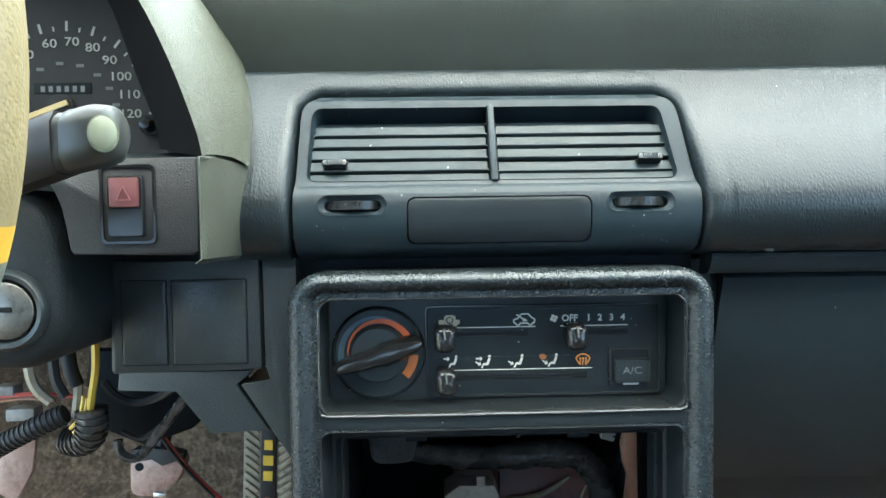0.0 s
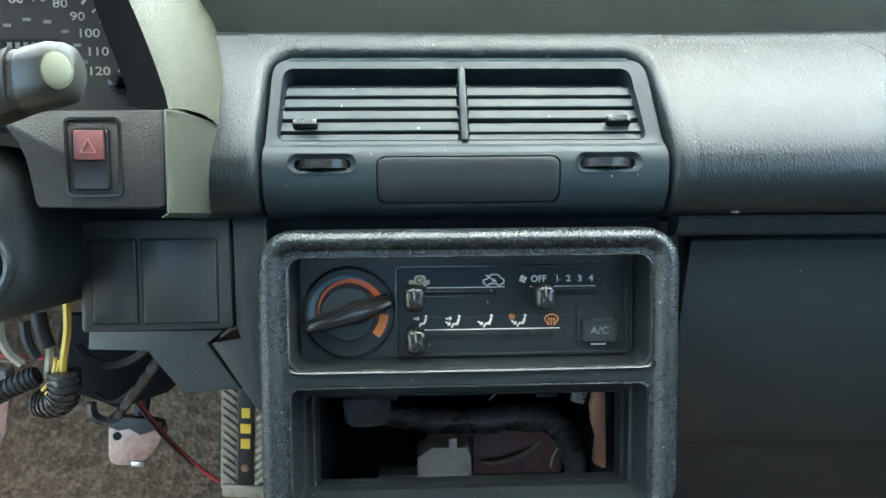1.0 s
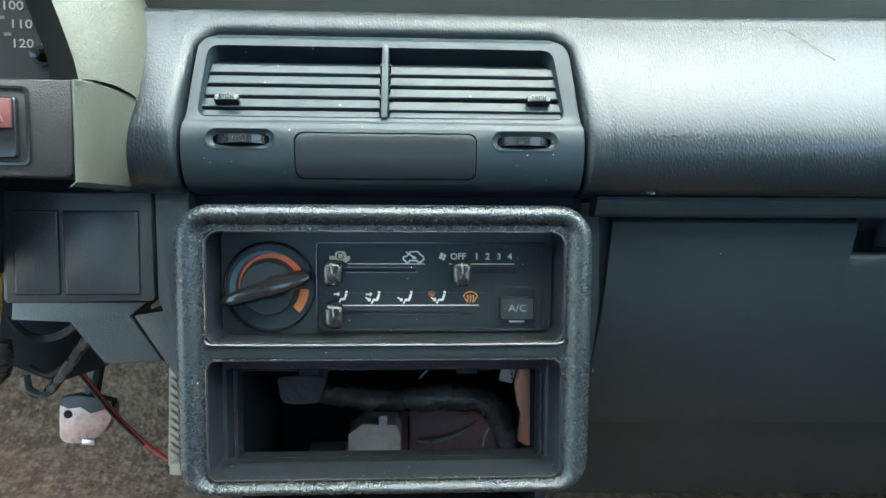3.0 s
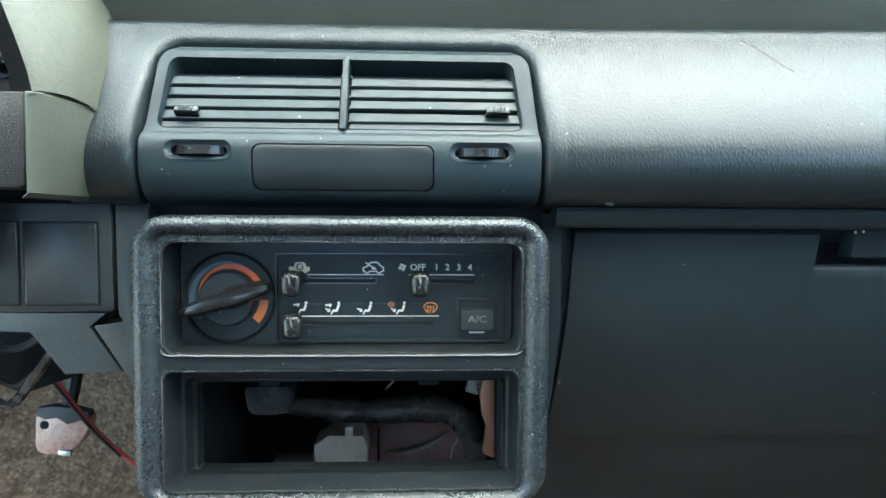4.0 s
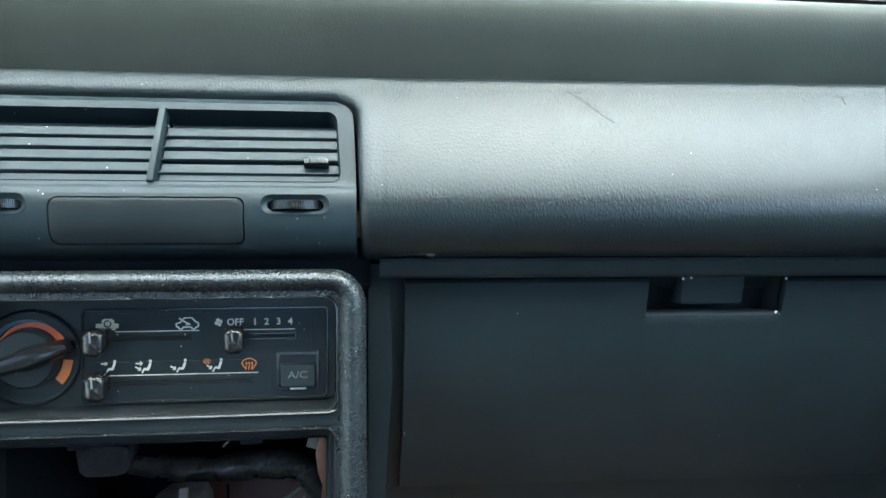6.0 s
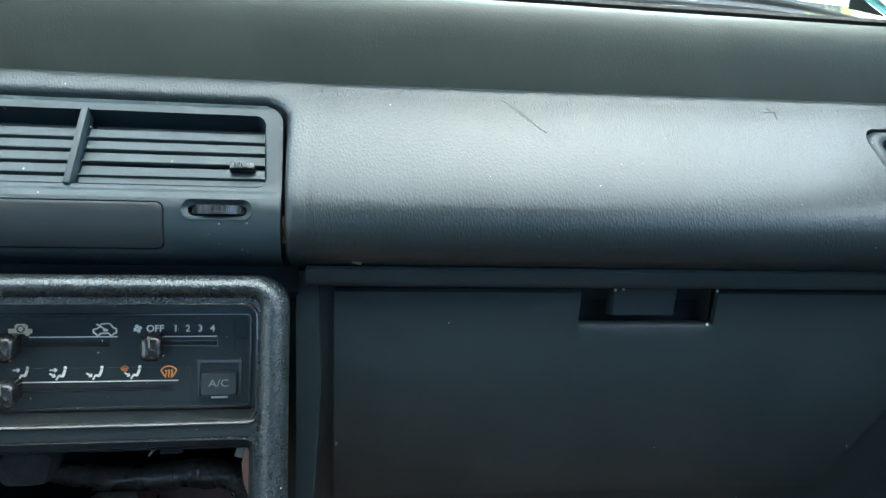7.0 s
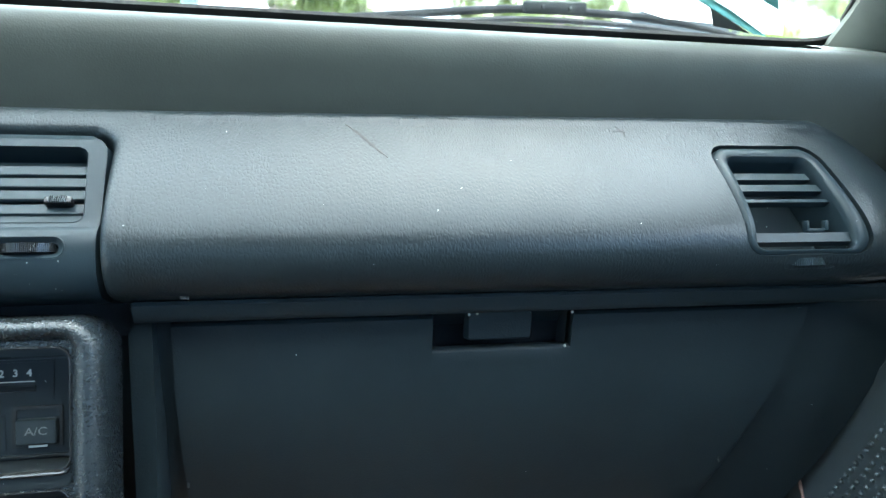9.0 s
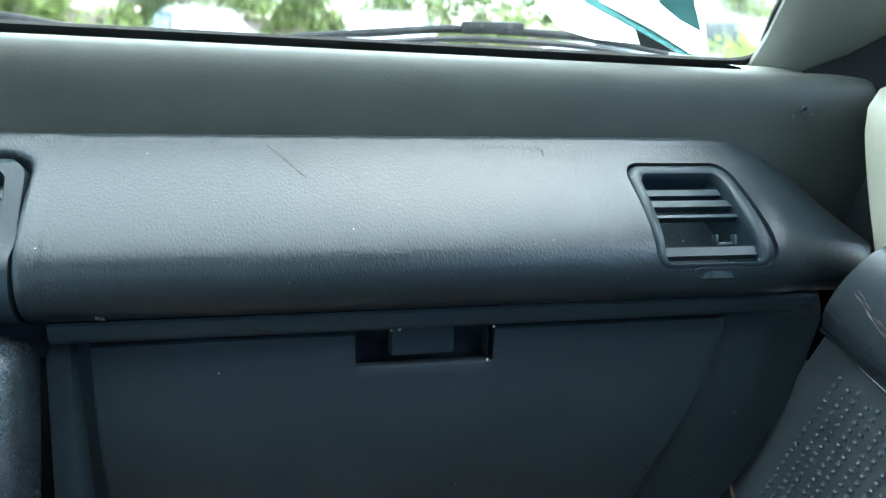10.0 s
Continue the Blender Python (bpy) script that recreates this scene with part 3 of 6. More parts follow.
for u in WHEELS:
    ring_ = lambda w, h, out: [MODULE.point(x, MODULE.s(z), out) for x, z in rrect(u, 0.0492, w, h, h / 2, 8)]
    pocket = loft([ring_(0.0404, 0.0126, -0.0002), ring_(0.0400, 0.0122, 0.0004), ring_(0.0390, 0.0112, 0.0004), ring_(0.0365, 0.0094, -0.0016), ring_(0.0325, 0.0076, -0.0026), ring_(0.0318, 0.0074, -0.011)], caps=(False, True))
    cup = part("wheel_recess", pocket, VENT, vent)
    d_ = MODULE.point(u, MODULE.s(0.0492))[1]
    wheel = lathe([(0.0, -0.0030), (0.0150, -0.0030), (0.0168, -0.0022), (0.0172, 0.0), (0.0168, 0.0022), (0.0150, 0.0030), (0.0, 0.0030)], 56, None, Matrix.Translation((u, d_ + 0.0158, 0.0492)) @ Matrix.Rotation(radians(90), 4, "X"))
    part("thumbwheel", wheel, GLOSS, cup, "ribbed black thumbwheel")
    ribs = bmesh.new()
    for k in range(-19, 20):
        a = radians(k * 3.1)
        box((u + 0.0172 * math.sin(a), d_ + 0.0158 - 0.0172 * math.cos(a), 0.0492), (0.0005, 0.0008, 0.0050), 0.0, ribs, Matrix.Rotation(a, 4, "Z"))
    part("ribs", ribs, EDGE, cup)
on_module = lambda k, out, trim=0.0: [MODULE.point(u, MODULE.s(z), out) for u, z in rrect(COVER[0], COVER[1], (COVER[2] - trim) * k, (COVER[3] - trim) * k, 0.0046 * k, 8, mids=8)]
groove = loft([on_module(1.0, 0.0), on_module(1.0, -0.004), on_module(0.9, -0.004)])
part("cover_rim", groove, VOID, vent)
lid = loft([on_module(1.0, -0.004, 0.0016), on_module(1.0, -0.0003, 0.0016), on_module(1.0, 0.0003, 0.0020)] + [on_module(k, 0.0004, 0.0026) for k in (1.0, 0.9, 0.75, 0.6, 0.45, 0.3, 0.15, 0.02)], caps=(False, True))
part("blank_cover", lid, PLATE, vent, "blank plastic cover plate")

# ---- centre console ----
console = thing("center_console", (0, 0.02, -0.16), "black grained plastic console surround with a worn dusty rim", "console")
bm = bmesh.new()
CC = (-0.001, -0.0750)
rim_ = curve([(0.2390, 0.1700, 0.050), (0.2438, 0.1722, 0.020), (0.2446, 0.1726, 0.0095), (0.2430, 0.1716, 0.0040), (0.2385, 0.1686, 0.0003), (0.2310, 0.1630, -0.0018), (0.2235, 0.1572, -0.0012), (0.2175, 0.1524, 0.0010), (0.2135, 0.1492, 0.0036)], 30)
sink = lambda p: 0.0017 * (0.2446 - p.x) / 0.0311
loft([at_d(rrect(CC[0], CC[1] - sink(p), p.x, p.y + 2 * sink(p), max(0.0055, 0.021 - (0.2446 - p.x) * 0.5), 8), p.z) for p in rim_], bm=bm)
UP = rrect(-0.0005, -0.0372, 0.2108, 0.0672, 0.006, 6)
LO = rrect(-0.0012, -0.1160, 0.2098, 0.0730, 0.006, 6)
loft([at_d(split_ring(UP, -0.1080, 0.1060, -0.0755, -0.0004, 6), 0.0037), at_d(UP, 0.0037)], bm=bm)
loft([at_d(split_ring(LO, -0.1080, 0.1060, -0.1535, -0.0755, 6), 0.0037), at_d(LO, 0.0037)], bm=bm)
part("surround", bm, CONSOLE, console)
part("recess_lip", loft([at_d(rrect(-0.0005, -0.0372, w, h, r, 8), d) for w, h, r, d in ((0.2114, 0.0678, 0.0088, 0.0042), (0.2108, 0.0672, 0.0086, 0.0027), (0.2096, 0.0660, 0.0080, 0.0025), (0.2088, 0.0652, 0.0076, 0.0032), (0.2085, 0.0649, 0.0075, 0.0050))]), EDGE, console, "shiny worn edge")
part("climate_recess", loft([at_d(rrect(-0.0005, -0.0372, w, h, r, 8), d) for w, h, r, d in ((0.2085, 0.0649, 0.0075, 0.0050), (0.2072, 0.0644, 0.007, 0.0335))]), DUSTY, console)
ends = ((-0.1056, 0.0034), (-0.1044, 0.0013), (-0.1015, 0.0003), (-0.05, 0.0), (0.0, 0.0), (0.05, 0.0), (0.1003, 0.0003), (0.1034, 0.0013), (0.1046, 0.0034))
for name_, mat_, rail, label_ in (("shelf_edge", EDGE, [(0.0030, -0.0722), (0.0020, -0.0720), (0.0010, -0.0714), (0.0007, -0.0706), (0.0013, -0.0698), (0.0032, -0.0694), (0.0060, -0.0695)], "scratched glossy shelf edge"), ("shelf_bar", BLACK, [(0.0042, -0.0792), (0.0033, -0.0786), (0.0030, -0.0775), (0.0029, -0.0740), (0.0029, -0.0721)], "smooth black crossbar")):
    part(name_, loft([[(u, d_, h_ + lift) for d_, h_ in rail] for u, lift in ends], closed=False), mat_, console, label_)
slot = lambda cu_, cz_, w, h, r, d: at_d(rrect(cu_, cz_, w, h, r, 8), d)
part("slot_lip", loft([slot(-0.0012, -0.1160, 0.2104, 0.0736, 0.006, 0.0042), slot(-0.0012, -0.1160, 0.2098, 0.0730, 0.006, 0.0026), slot(-0.0012, -0.1160, 0.2088, 0.0720, 0.0056, 0.0025), slot(-0.0012, -0.1161, 0.2078, 0.0712, 0.0055, 0.0040)]), EDGE, console, "shiny worn edge")
sleeve = loft([slot(-0.0012, -0.1161, 0.2078, 0.0712, 0.0055, 0.0040), slot(-0.0010, -0.1165, 0.2030, 0.0650, 0.004, 0.022), slot(-0.0010, -0.1170, 0.2020, 0.0640, 0.004, 0.0235), slot(-0.0008, -0.1195, 0.1985, 0.0600, 0.003, 0.0245), slot(0.0002, -0.1205, 0.1970, 0.0590, 0.003, 0.033), slot(0.0002, -0.1222, 0.1925, 0.0562, 0.002, 0.0338), slot(0.0002, -0.1225, 0.1900, 0.0550, 0.002, 0.043)])
part("inner_lip", loft([slot(0.0002, -0.1205, 0.1972, 0.0592, 0.003, 0.0330), slot(0.0002, -0.1206, 0.1964, 0.0586, 0.003, 0.0322), slot(0.0002, -0.1212, 0.1946, 0.0576, 0.0026, 0.0322), slot(0.0002, -0.1218, 0.1932, 0.0566, 0.0022, 0.0336)]), EDGE, console, "shiny worn inner edge")
part("radio_opening", sleeve, DUSTY, console, "empty radio slot with dusty ledge")
# dark sheet for the shade between the vent module and the console
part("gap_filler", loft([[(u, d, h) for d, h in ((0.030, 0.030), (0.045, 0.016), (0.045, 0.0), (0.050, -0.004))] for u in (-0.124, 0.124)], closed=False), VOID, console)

# ---- climate panel ----
climate = thing("climate_control_panel", (0, 0.03, -0.07), "black heater control panel with sliders, dial and printed symbols", "climate control")
FACE = 0.0300
plate = loft([at_d(rrect(-0.0005, -0.0375, 0.2066, 0.0652, 0.005, 6), FACE + 0.003), at_d(rrect(-0.0005, -0.0375, 0.2060, 0.0646, 0.005, 6), FACE + 0.0008), at_d(rrect(-0.0005, -0.0375, 0.2050, 0.0640, 0.005, 6), FACE)], caps=(False, True))
part("faceplate", plate, BLACK, climate)
bm = loft([at_d(rrect(0.0264, -0.0398, w, h, r, 6), d) for w, h, r, d in ((0.1435, 0.0560, 0.0030, FACE + 0.001), (0.1432, 0.0557, 0.0030, FACE - 0.0018), (0.1412, 0.0537, 0.0025, FACE - 0.0018), (0.1405, 0.0530, 0.0025, FACE - 0.0006))], caps=(False, True))
part("control_plate", bm, PLATE, climate)
part("plate_rim", loft([at_d(rrect(0.0264, -0.0398, w, h, r, 6), d) for w, h, r, d in ((0.1437, 0.0562, 0.0031, FACE - 0.0008), (0.1431, 0.0556, 0.0030, FACE - 0.0023), (0.1420, 0.0545, 0.0027, FACE - 0.0023), (0.1414, 0.0539, 0.0025, FACE - 0.0012))]), EDGE, climate, "worn bright plate edge")
PF = FACE - 0.0008
for cu_, cz_, w_, h_ in ((0.0250, -0.0250, 0.126, 0.0205), (0.0115, -0.0538, 0.103, 0.0205)):
    part("print_strip", loft([at_d(rrect(cu_, cz_, w_, h_, 0.001, 2), PF), at_d(rrect(cu_, cz_, w_, h_, 0.001, 2), PF - 0.0003)], caps=(False, True)), PLATE, climate)
PF -= 0.0003
for a, b, z in ((-0.0372, 0.0166, -0.0293), (0.0440, 0.0782, -0.0295), (-0.0372, 0.0525, -0.0558)):
    # raised black bars stand for the dark depth of the slots
    part("slot", box(((a + b) / 2, PF, z), (b - a, 0.0006, 0.0022)), VOID, climate)
    part("slot_edge", loft([at_d(rrect((a + b) / 2, z, b - a + w, 0.0024 + w, 0.0004, 2), PF - o) for w, o in ((0.0014, 0.0), (0.0011, 0.0005), (0.0003, 0.0005), (0.0, 0.0))]), EDGE, climate)
lines = bmesh.new()
for a, b, z in ((-0.0260, 0.0218, -0.0255), (0.0372, 0.0782, -0.0255), (-0.0300, 0.0561, -0.0515)):
    bar((a, z), (b, z), 0.0005, PF, lines)
part("printed_line", lines, WHITE, climate)
part("printed_text", letters("OFF", 0.0056, 0.0428, PF, -0.0209, bold=0.00008), WHITE, climate)
for body_, u in (("1", 0.0544), ("2", 0.0613), ("3", 0.0684), ("4", 0.0754)):
    part("printed_text", letters(body_, 0.0056, u, PF, -0.0209, bold=0.00010), WHITE, climate)


def icon(strokes, u, z, k, mat, name="printed_symbol"):
    bm = bmesh.new()
    for x0, z0, x1, z1, w in strokes:
        bar((u + k * x0, z + k * z0), (u + k * x1, z + k * z1), k * w, PF, bm)
    part(name, bm, mat, climate)


def outline(pts, w):
    return [(*a, *b, w) for a, b in zip(pts, pts[1:])]


def arc_line(x, z, rad, a0, a1, w, n=8):
    return outline([(x + rad * math.cos(radians(a0 + (a1 - a0) * i / n)), z + rad * math.sin(radians(a0 + (a1 - a0) * i / n))) for i in range(n + 1)], w)


def arrow(x, z, turn, length, w=0.17):
    """A block arrow that ends at (x, z) and points along turn."""
    c, k = math.cos(radians(turn)), math.sin(radians(turn))
    head = [(x - c * (0.04 + 0.08 * i) - k * e, z - k * (0.04 + 0.08 * i) + c * e, x - c * (0.04 + 0.08 * i) + k * e, z - k * (0.04 + 0.08 * i) - c * e, 0.085) for i, e in enumerate((0.05, 0.13, 0.21, 0.28))]
    return head + [(x - c * length, z - k * length, x - c * 0.3, z - k * 0.3, w)]


FAN = [st for a in (20, 110, 200, 290) for st in arc_line(0.48 * math.cos(radians(a)), 0.48 * math.sin(radians(a)), 0.22, 0, 360, 0.34, 8)]
BODY = outline([(-0.95, -0.32), (-1.0, -0.02), (-0.58, 0.12), (-0.28, 0.52), (0.42, 0.54), (0.74, 0.16), (1.0, 0.06), (1.0, -0.32), (0.80, -0.34)], 0.12)
CAR = BODY + arc_line(-0.58, -0.34, 0.20, 180, 360, 0.12) + arc_line(0.58, -0.34, 0.20, 180, 360, 0.12) + [(-0.95, -0.32, -0.78, -0.34, 0.12), (-0.38, -0.34, 0.38, -0.34, 0.12)]
SOLID = [(-1.0, -0.12, 1.0, -0.12, 0.42), (-0.48, 0.22, 0.62, 0.22, 0.40), (-0.34, 0.46, 0.46, 0.46, 0.16)] + arc_line(-0.58, -0.32, 0.12, 180, 360, 0.24) + arc_line(0.58, -0.32, 0.12, 180, 360, 0.24)
SEAT = arc_line(0.78, 0.72, 0.10, 0, 360, 0.20, 8) + [(0.78, 0.46, 0.50, -0.30, 0.30), (0.58, -0.36, 0.02, -0.28, 0.26), (0.06, -0.24, -0.26, -0.80, 0.20)]
ARROW = arrow(-0.16, 0.42, 0, 0.85)
LOWARROW = arrow(-0.34, -0.42, -32, 0.80)
SCREEN = arc_line(0, -0.35, 1.0, 28, 152, 0.13, 8) + outline([(-0.88, 0.12), (-0.46, -0.55), (-0.30, -0.50)], 0.13) + outline([(0.88, 0.12), (0.46, -0.55), (0.30, -0.50)], 0.13) + [st for x in (-0.34, 0.0, 0.34) for st in outline([(x, -0.72), (x - 0.06, -0.45), (x + 0.06, -0.15), (x, 0.12)], 0.12) + [(x - 0.13, 0.10, x + 0.13, 0.10, 0.10), (x - 0.06, 0.18, x + 0.06, 0.18, 0.09)]]
icon(FAN, 0.0331, -0.0208, 0.0029, WHITE)
icon(SOLID, -0.0306, -0.0212, 0.0063, CREAMY)
PF -= 0.0004
icon(arc_line(0.05, 0.08, 0.30, 60, 400, 0.10, 12), -0.0306, -0.0212, 0.0063, INK)
PF += 0.0004
icon(CAR + outline([(-0.72, 0.50), (-0.30, 0.22), (0.05, -0.02)], 0.12) + [(-0.12, -0.08, 0.28, -0.10, 0.16), (0.05, 0.04, 0.24, -0.10, 0.14)], 0.0149, -0.0212, 0.0064, WHITE)
icon(ARROW + SEAT, -0.0300, -0.0462, 0.0043, WHITE)
icon(ARROW + SEAT + LOWARROW, -0.0100, -0.0466, 0.0047, WHITE)
icon(SEAT + LOWARROW, 0.0099, -0.0466, 0.0047, WHITE)
icon(SEAT + LOWARROW, 0.0308, -0.0466, 0.0047, WHITE)
icon(SCREEN, 0.0262, -0.0442, 0.0023, AMBER)
icon(SCREEN, 0.0508, -0.0462, 0.0050, AMBER)
for u, z in ((-0.0352, -0.0292), (0.0428, -0.0292), (-0.0345, -0.0550)):
    knob = loft([at_d(rrect(u + 0.0006 + 0.0003 * k, z - 0.0003 * k, w * 1.34, h, r, 6), PF - a) for k, (w, h, r, a) in enumerate(((0.0070, 0.0125, 0.003, 0.000), (0.0078, 0.0140, 0.0035, 0.007), (0.0092, 0.0158, 0.0044, 0.0105), (0.0092, 0.0158, 0.0044, 0.0135), (0.0078, 0.0140, 0.0036, 0.0158), (0.0046, 0.0105, 0.0020, 0.0170)))], caps=(False, True))
    knob_ = part("slider_knob", knob, KNOB, climate, "glossy black slider knob with faint paler patches")
    # pale bar painted as the highlight on the knob's front
    mark_ = bmesh.new()
    bar((u + 0.0010, z + 0.0060), (u + 0.0016, z - 0.0004), 0.0010, PF - 0.0168, mark_, 0.0006)
    part("knob_highlight", mark_, DIM, knob_, "pale painted highlight on the knob")
button = part("air_conditioning_button", loft([at_d(rrect(0.0800, -0.0533, w, h, r, 4), PF - a) for w, h, r, a in ((0.0212, 0.0142, 0.001, 0.0), (0.0210, 0.0140, 0.001, 0.0035), (0.0198, 0.0128, 0.001, 0.0042))], caps=(False, True)), BLACK, climate)
part("printed_text", letters("A/C", 0.0062, 0.0800, PF - 0.0042, -0.0530, font_stretch=1.15), GREY, button)
part("badge", box((0.0800, PF - 0.0012, -0.0617), (0.0096, 0.0006, 0.0012), 0.0002), WHITE, climate)
part("button_rim", loft([at_d(rrect(0.0797, -0.0510, w, h, 0.001, 3), PF - a) for w, h, a in ((0.0262, 0.0235, 0.0), (0.0258, 0.0231, 0.0010), (0.0222, 0.0195, 0.0010), (0.0218, 0.0190, 0.0))]), EDGE, climate)
# temperature dial
DU, DZ = -0.0735, -0.0398
at_dial = Matrix.Translation((DU, FACE, DZ))
dial = part("dial_ring", lathe([(0.0276, 0.0), (0.0276, 0.0022), (0.0268, 0.0028), (0.0262, 0.0012), (0.0, 0.0012)], 56, xf=at_dial), BLACK, climate)


part("dial_rim", lathe([(0.0284, 0.0), (0.0284, 0.0014), (0.0280, 0.0020), (0.0275, 0.0014), (0.0275, 0.0)], 64, xf=at_dial), EDGE, dial)


def arc(r0, r1, a0, a1, a_t, mat, d):
    rows = []
    for i in range(33):
        a = radians(a0 + (a1 - a0) * i / 32)
        w = r1 if a_t is None else r0 + (r1 - r0) * min(1, (0.15 + 0.85 * i / 32) if a_t > 0 else (1 - 0.85 * i / 32))
        rows.append([(DU + r * math.cos(a), d, DZ + r * math.sin(a)) for r in (r0, w)])
    part("temperature_band", loft(rows, closed=False), mat, dial)


arc(0.0208, 0.0252, 205, 52, 0 - 1, BLUE, FACE - 0.0015)
arc(0.0180, 0.0222, 186, 24, 1, ORANGE, FACE - 0.0018)
arc(0.0186, 0.0240, -4, -42, None, HEAT, FACE - 0.0018)
part("dial_boss", lathe([(0.0172, 0.0), (0.0170, 0.0075), (0.0158, 0.0090), (0.0, 0.0092)], 44, xf=at_dial), BLACK, dial)
grip = bmesh.new()
rows = []
for t in even(-1, 1, 17):
    w = 0.0062 * math.sqrt(max(0.02, 1 - 0.86 * abs(t) ** 2.2)) * (1.12 if t > 0 else 0.9)
    top = 0.0205 - 0.004 * abs(t) ** 3
    rows.append([(0.0272 * t, -a, b) for a, b in ((0.004, -w), (top - 0.004, -w * 0.95), (top, -w * 0.55), (top + 0.0006, 0), (top, w * 0.55), (top - 0.004, w * 0.95), (0.004, w))])
loft(rows, caps=(True, True), bm=grip)
grip.transform(at_dial @ Matrix.Rotation(radians(-17), 4, "Y"))
part("dial_grip", grip, GLOSS, dial, "glossy black turning grip")

# scuff and cut in the pad
for name_, line_, w_ in (("scuff", [(0.2545, 0.1285), (0.2575, 0.1262), (0.2650, 0.1190), (0.2735, 0.1095), (0.2800, 0.1035)], 0.0017), ("cut", [(0.4405, 0.1290), (0.4425, 0.1262), (0.4445, 0.1258), (0.4440, 0.1195)], 0.0016), ("cut", [(0.4370, 0.1250), (0.4420, 0.1254), (0.4460, 0.1250)], 0.0013)):
    L_ = curve(line_, 15)
    rows = []
    for k in range(15):
        w = w_ * (0.25 + 0.75 * math.sin(math.pi * k / 14) ** 0.7) * (1 + 0.35 * math.sin(k * 2.3))
        rows.append([PADS.point(L_[k].x + e * w, PADS.s(L_[k].y + e * w * 0.7), o) for e, o in ((-0.5, 0.0), (0.0, 0.00035), (0.5, 0.0))])
    part(name_, loft(rows, closed=False), SMUDGE, dashboard, "dark scuff mark" if w_ > 0.002 else "small cut in the vinyl")

nick = PADS.point(0.1600, PADS.s(0.0198), 0.0004)
part("nick", box((0, 0, 0), (0.0055, 0.0007, 0.0022), 0.0003, turn=pose(0, 0, 0, 40, 12, 0)), DIM, dashboard, "small pale nick", frame_=DASH @ Matrix.Translation(nick))

# ---- glove box and lower passenger dash ----


def glove_d(u, h):
    return 0.0490 - 0.042 * max(0.0, u - 0.14) + 0.30 * max(0.0, -h) + 0.9 * max(0.0, -h - 0.05) ** 1.5


def sheet(cols, back, bm=None):
    """A panel with thickness from columns of (u, h) points, laid on the glove box's face; back: how thick, inwards."""
    bm = loft([[(u, glove_d(u, h) + off, h) for u, h, off in c] for c in cols], closed=False, bm=bm)
    rim = [e for e in bm.edges if e.is_boundary]
    out = bmesh.ops.extrude_edge_only(bm, edges=rim)["geom"]
    for v in out:
        if isinstance(v, bmesh.types.BMVert):
            v.co.y += back
    return bm


def rows_between(u, top, foot, n=14, round_=0.003):
    hs = even(top, foot, n)
    return [(u, top, round_)] + [(u, top - 0.0012, round_ * 0.35), (u, top - 0.003, 0.0)] + [(u, h, 0.0) for h in hs[1:-1]] + [(u, foot, 0.002)]


lower_dash = thing("lower_dash", (0.4, 0.06, -0.1), "matt black lower dash round the glove box", "dashboard", kind="structure")
cols = []
for u in even(0.100, 0.690, 80):
    right = max(0.0, u - 0.60)
    # foot drawn far down as a dark sheet for the unlit footwell
    foot = -0.265 + 0.6 * right
    col = []
    for t, h in zip(even(0, 1, 20), even(0.0185, foot, 20)):
        v = 0.100 + (u - 0.100) * (0.572 + 0.21 * h) / 0.590      # the end slants along the door
        col.append((v, glove_d(v, 0) - 0.004 + 0.02 * (1 - t) ** 6 if h > 0 else glove_d(v, h) + (0.026 if 0.300 < v < 0.415 and h > -0.032 else 0.007), h))
    cols.append(col)
part("carrier", loft(cols, closed=False), GLOVE, lower_dash)
rail_pts = [[(u, glove_d(u, 0) + p.x, p.y) for p in curve([(-0.004, 0.0182), (-0.0205, 0.0172), (-0.0225, 0.0152), (-0.0190, 0.0085), (-0.0170, 0.0056), (-0.012, 0.0042), (0.010, 0.0040)], 18)] for u in even(0.1295, 0.640, 20)]
part("rail", loft(rail_pts, closed=False, caps=(True, True)), GLOVE, lower_dash)
bm = loft([[(0.1225, 0.045, 0.013), (0.1360, 0.045, 0.013), (0.1380, 0.048, -0.06), (0.1330, 0.07, -0.15), (0.1225, 0.07, -0.15)], [(0.1225, 0.10, 0.013), (0.1360, 0.10, 0.013), (0.1380, 0.10, -0.06), (0.1330, 0.11, -0.15), (0.1225, 0.11, -0.15)]], caps=(True, True))
part("side_strip", bm, GLOVE, lower_dash)

glove = thing("glove_box", (0.36, 0.06, -0.12), "closed dark plastic glove box with a recessed latch", "glove box")
N0, N1 = 0.3095, 0.4050
cols = []
for u in even(0.1465, 0.520, 28) + even(0.528, 0.5815, 14) + [N0 - 0.0004, N0, N1, N1 + 0.0004]:
    top, foot = 0.0030, max(-0.165, -(0.5825 - u) / 0.26 - 0.006)
    if N0 <= u <= N1:
        top = -0.0205
    cols.append((u, rows_between(u, top, foot)))
cols.sort(key=lambda c: c[0])
part("door", sheet([c for _, c in cols], 0.012), GLOVE, glove)
well = loft([[(u, glove_d(u, h) + k, h) for u, h in rrect((N0 + N1) / 2 - 0.0015, -0.0085, N1 - N0 - 0.003, 0.0250, 0.002, 4)] for k in (0.003, 0.020)], caps=(False, True))
part("latch_recess", well, VOID, glove)
hand = loft([[(u, glove_d(u, h) + k, h) for u, h in rrect(0.3555, -0.0060, w, hh, 0.002, 4)] for k, w, hh in ((0.016, 0.0440, 0.0195), (0.0045, 0.0440, 0.0195), (0.0030, 0.0425, 0.0180))], caps=(False, True))
part("latch", hand, GLOVE, glove, "flat black pull latch")
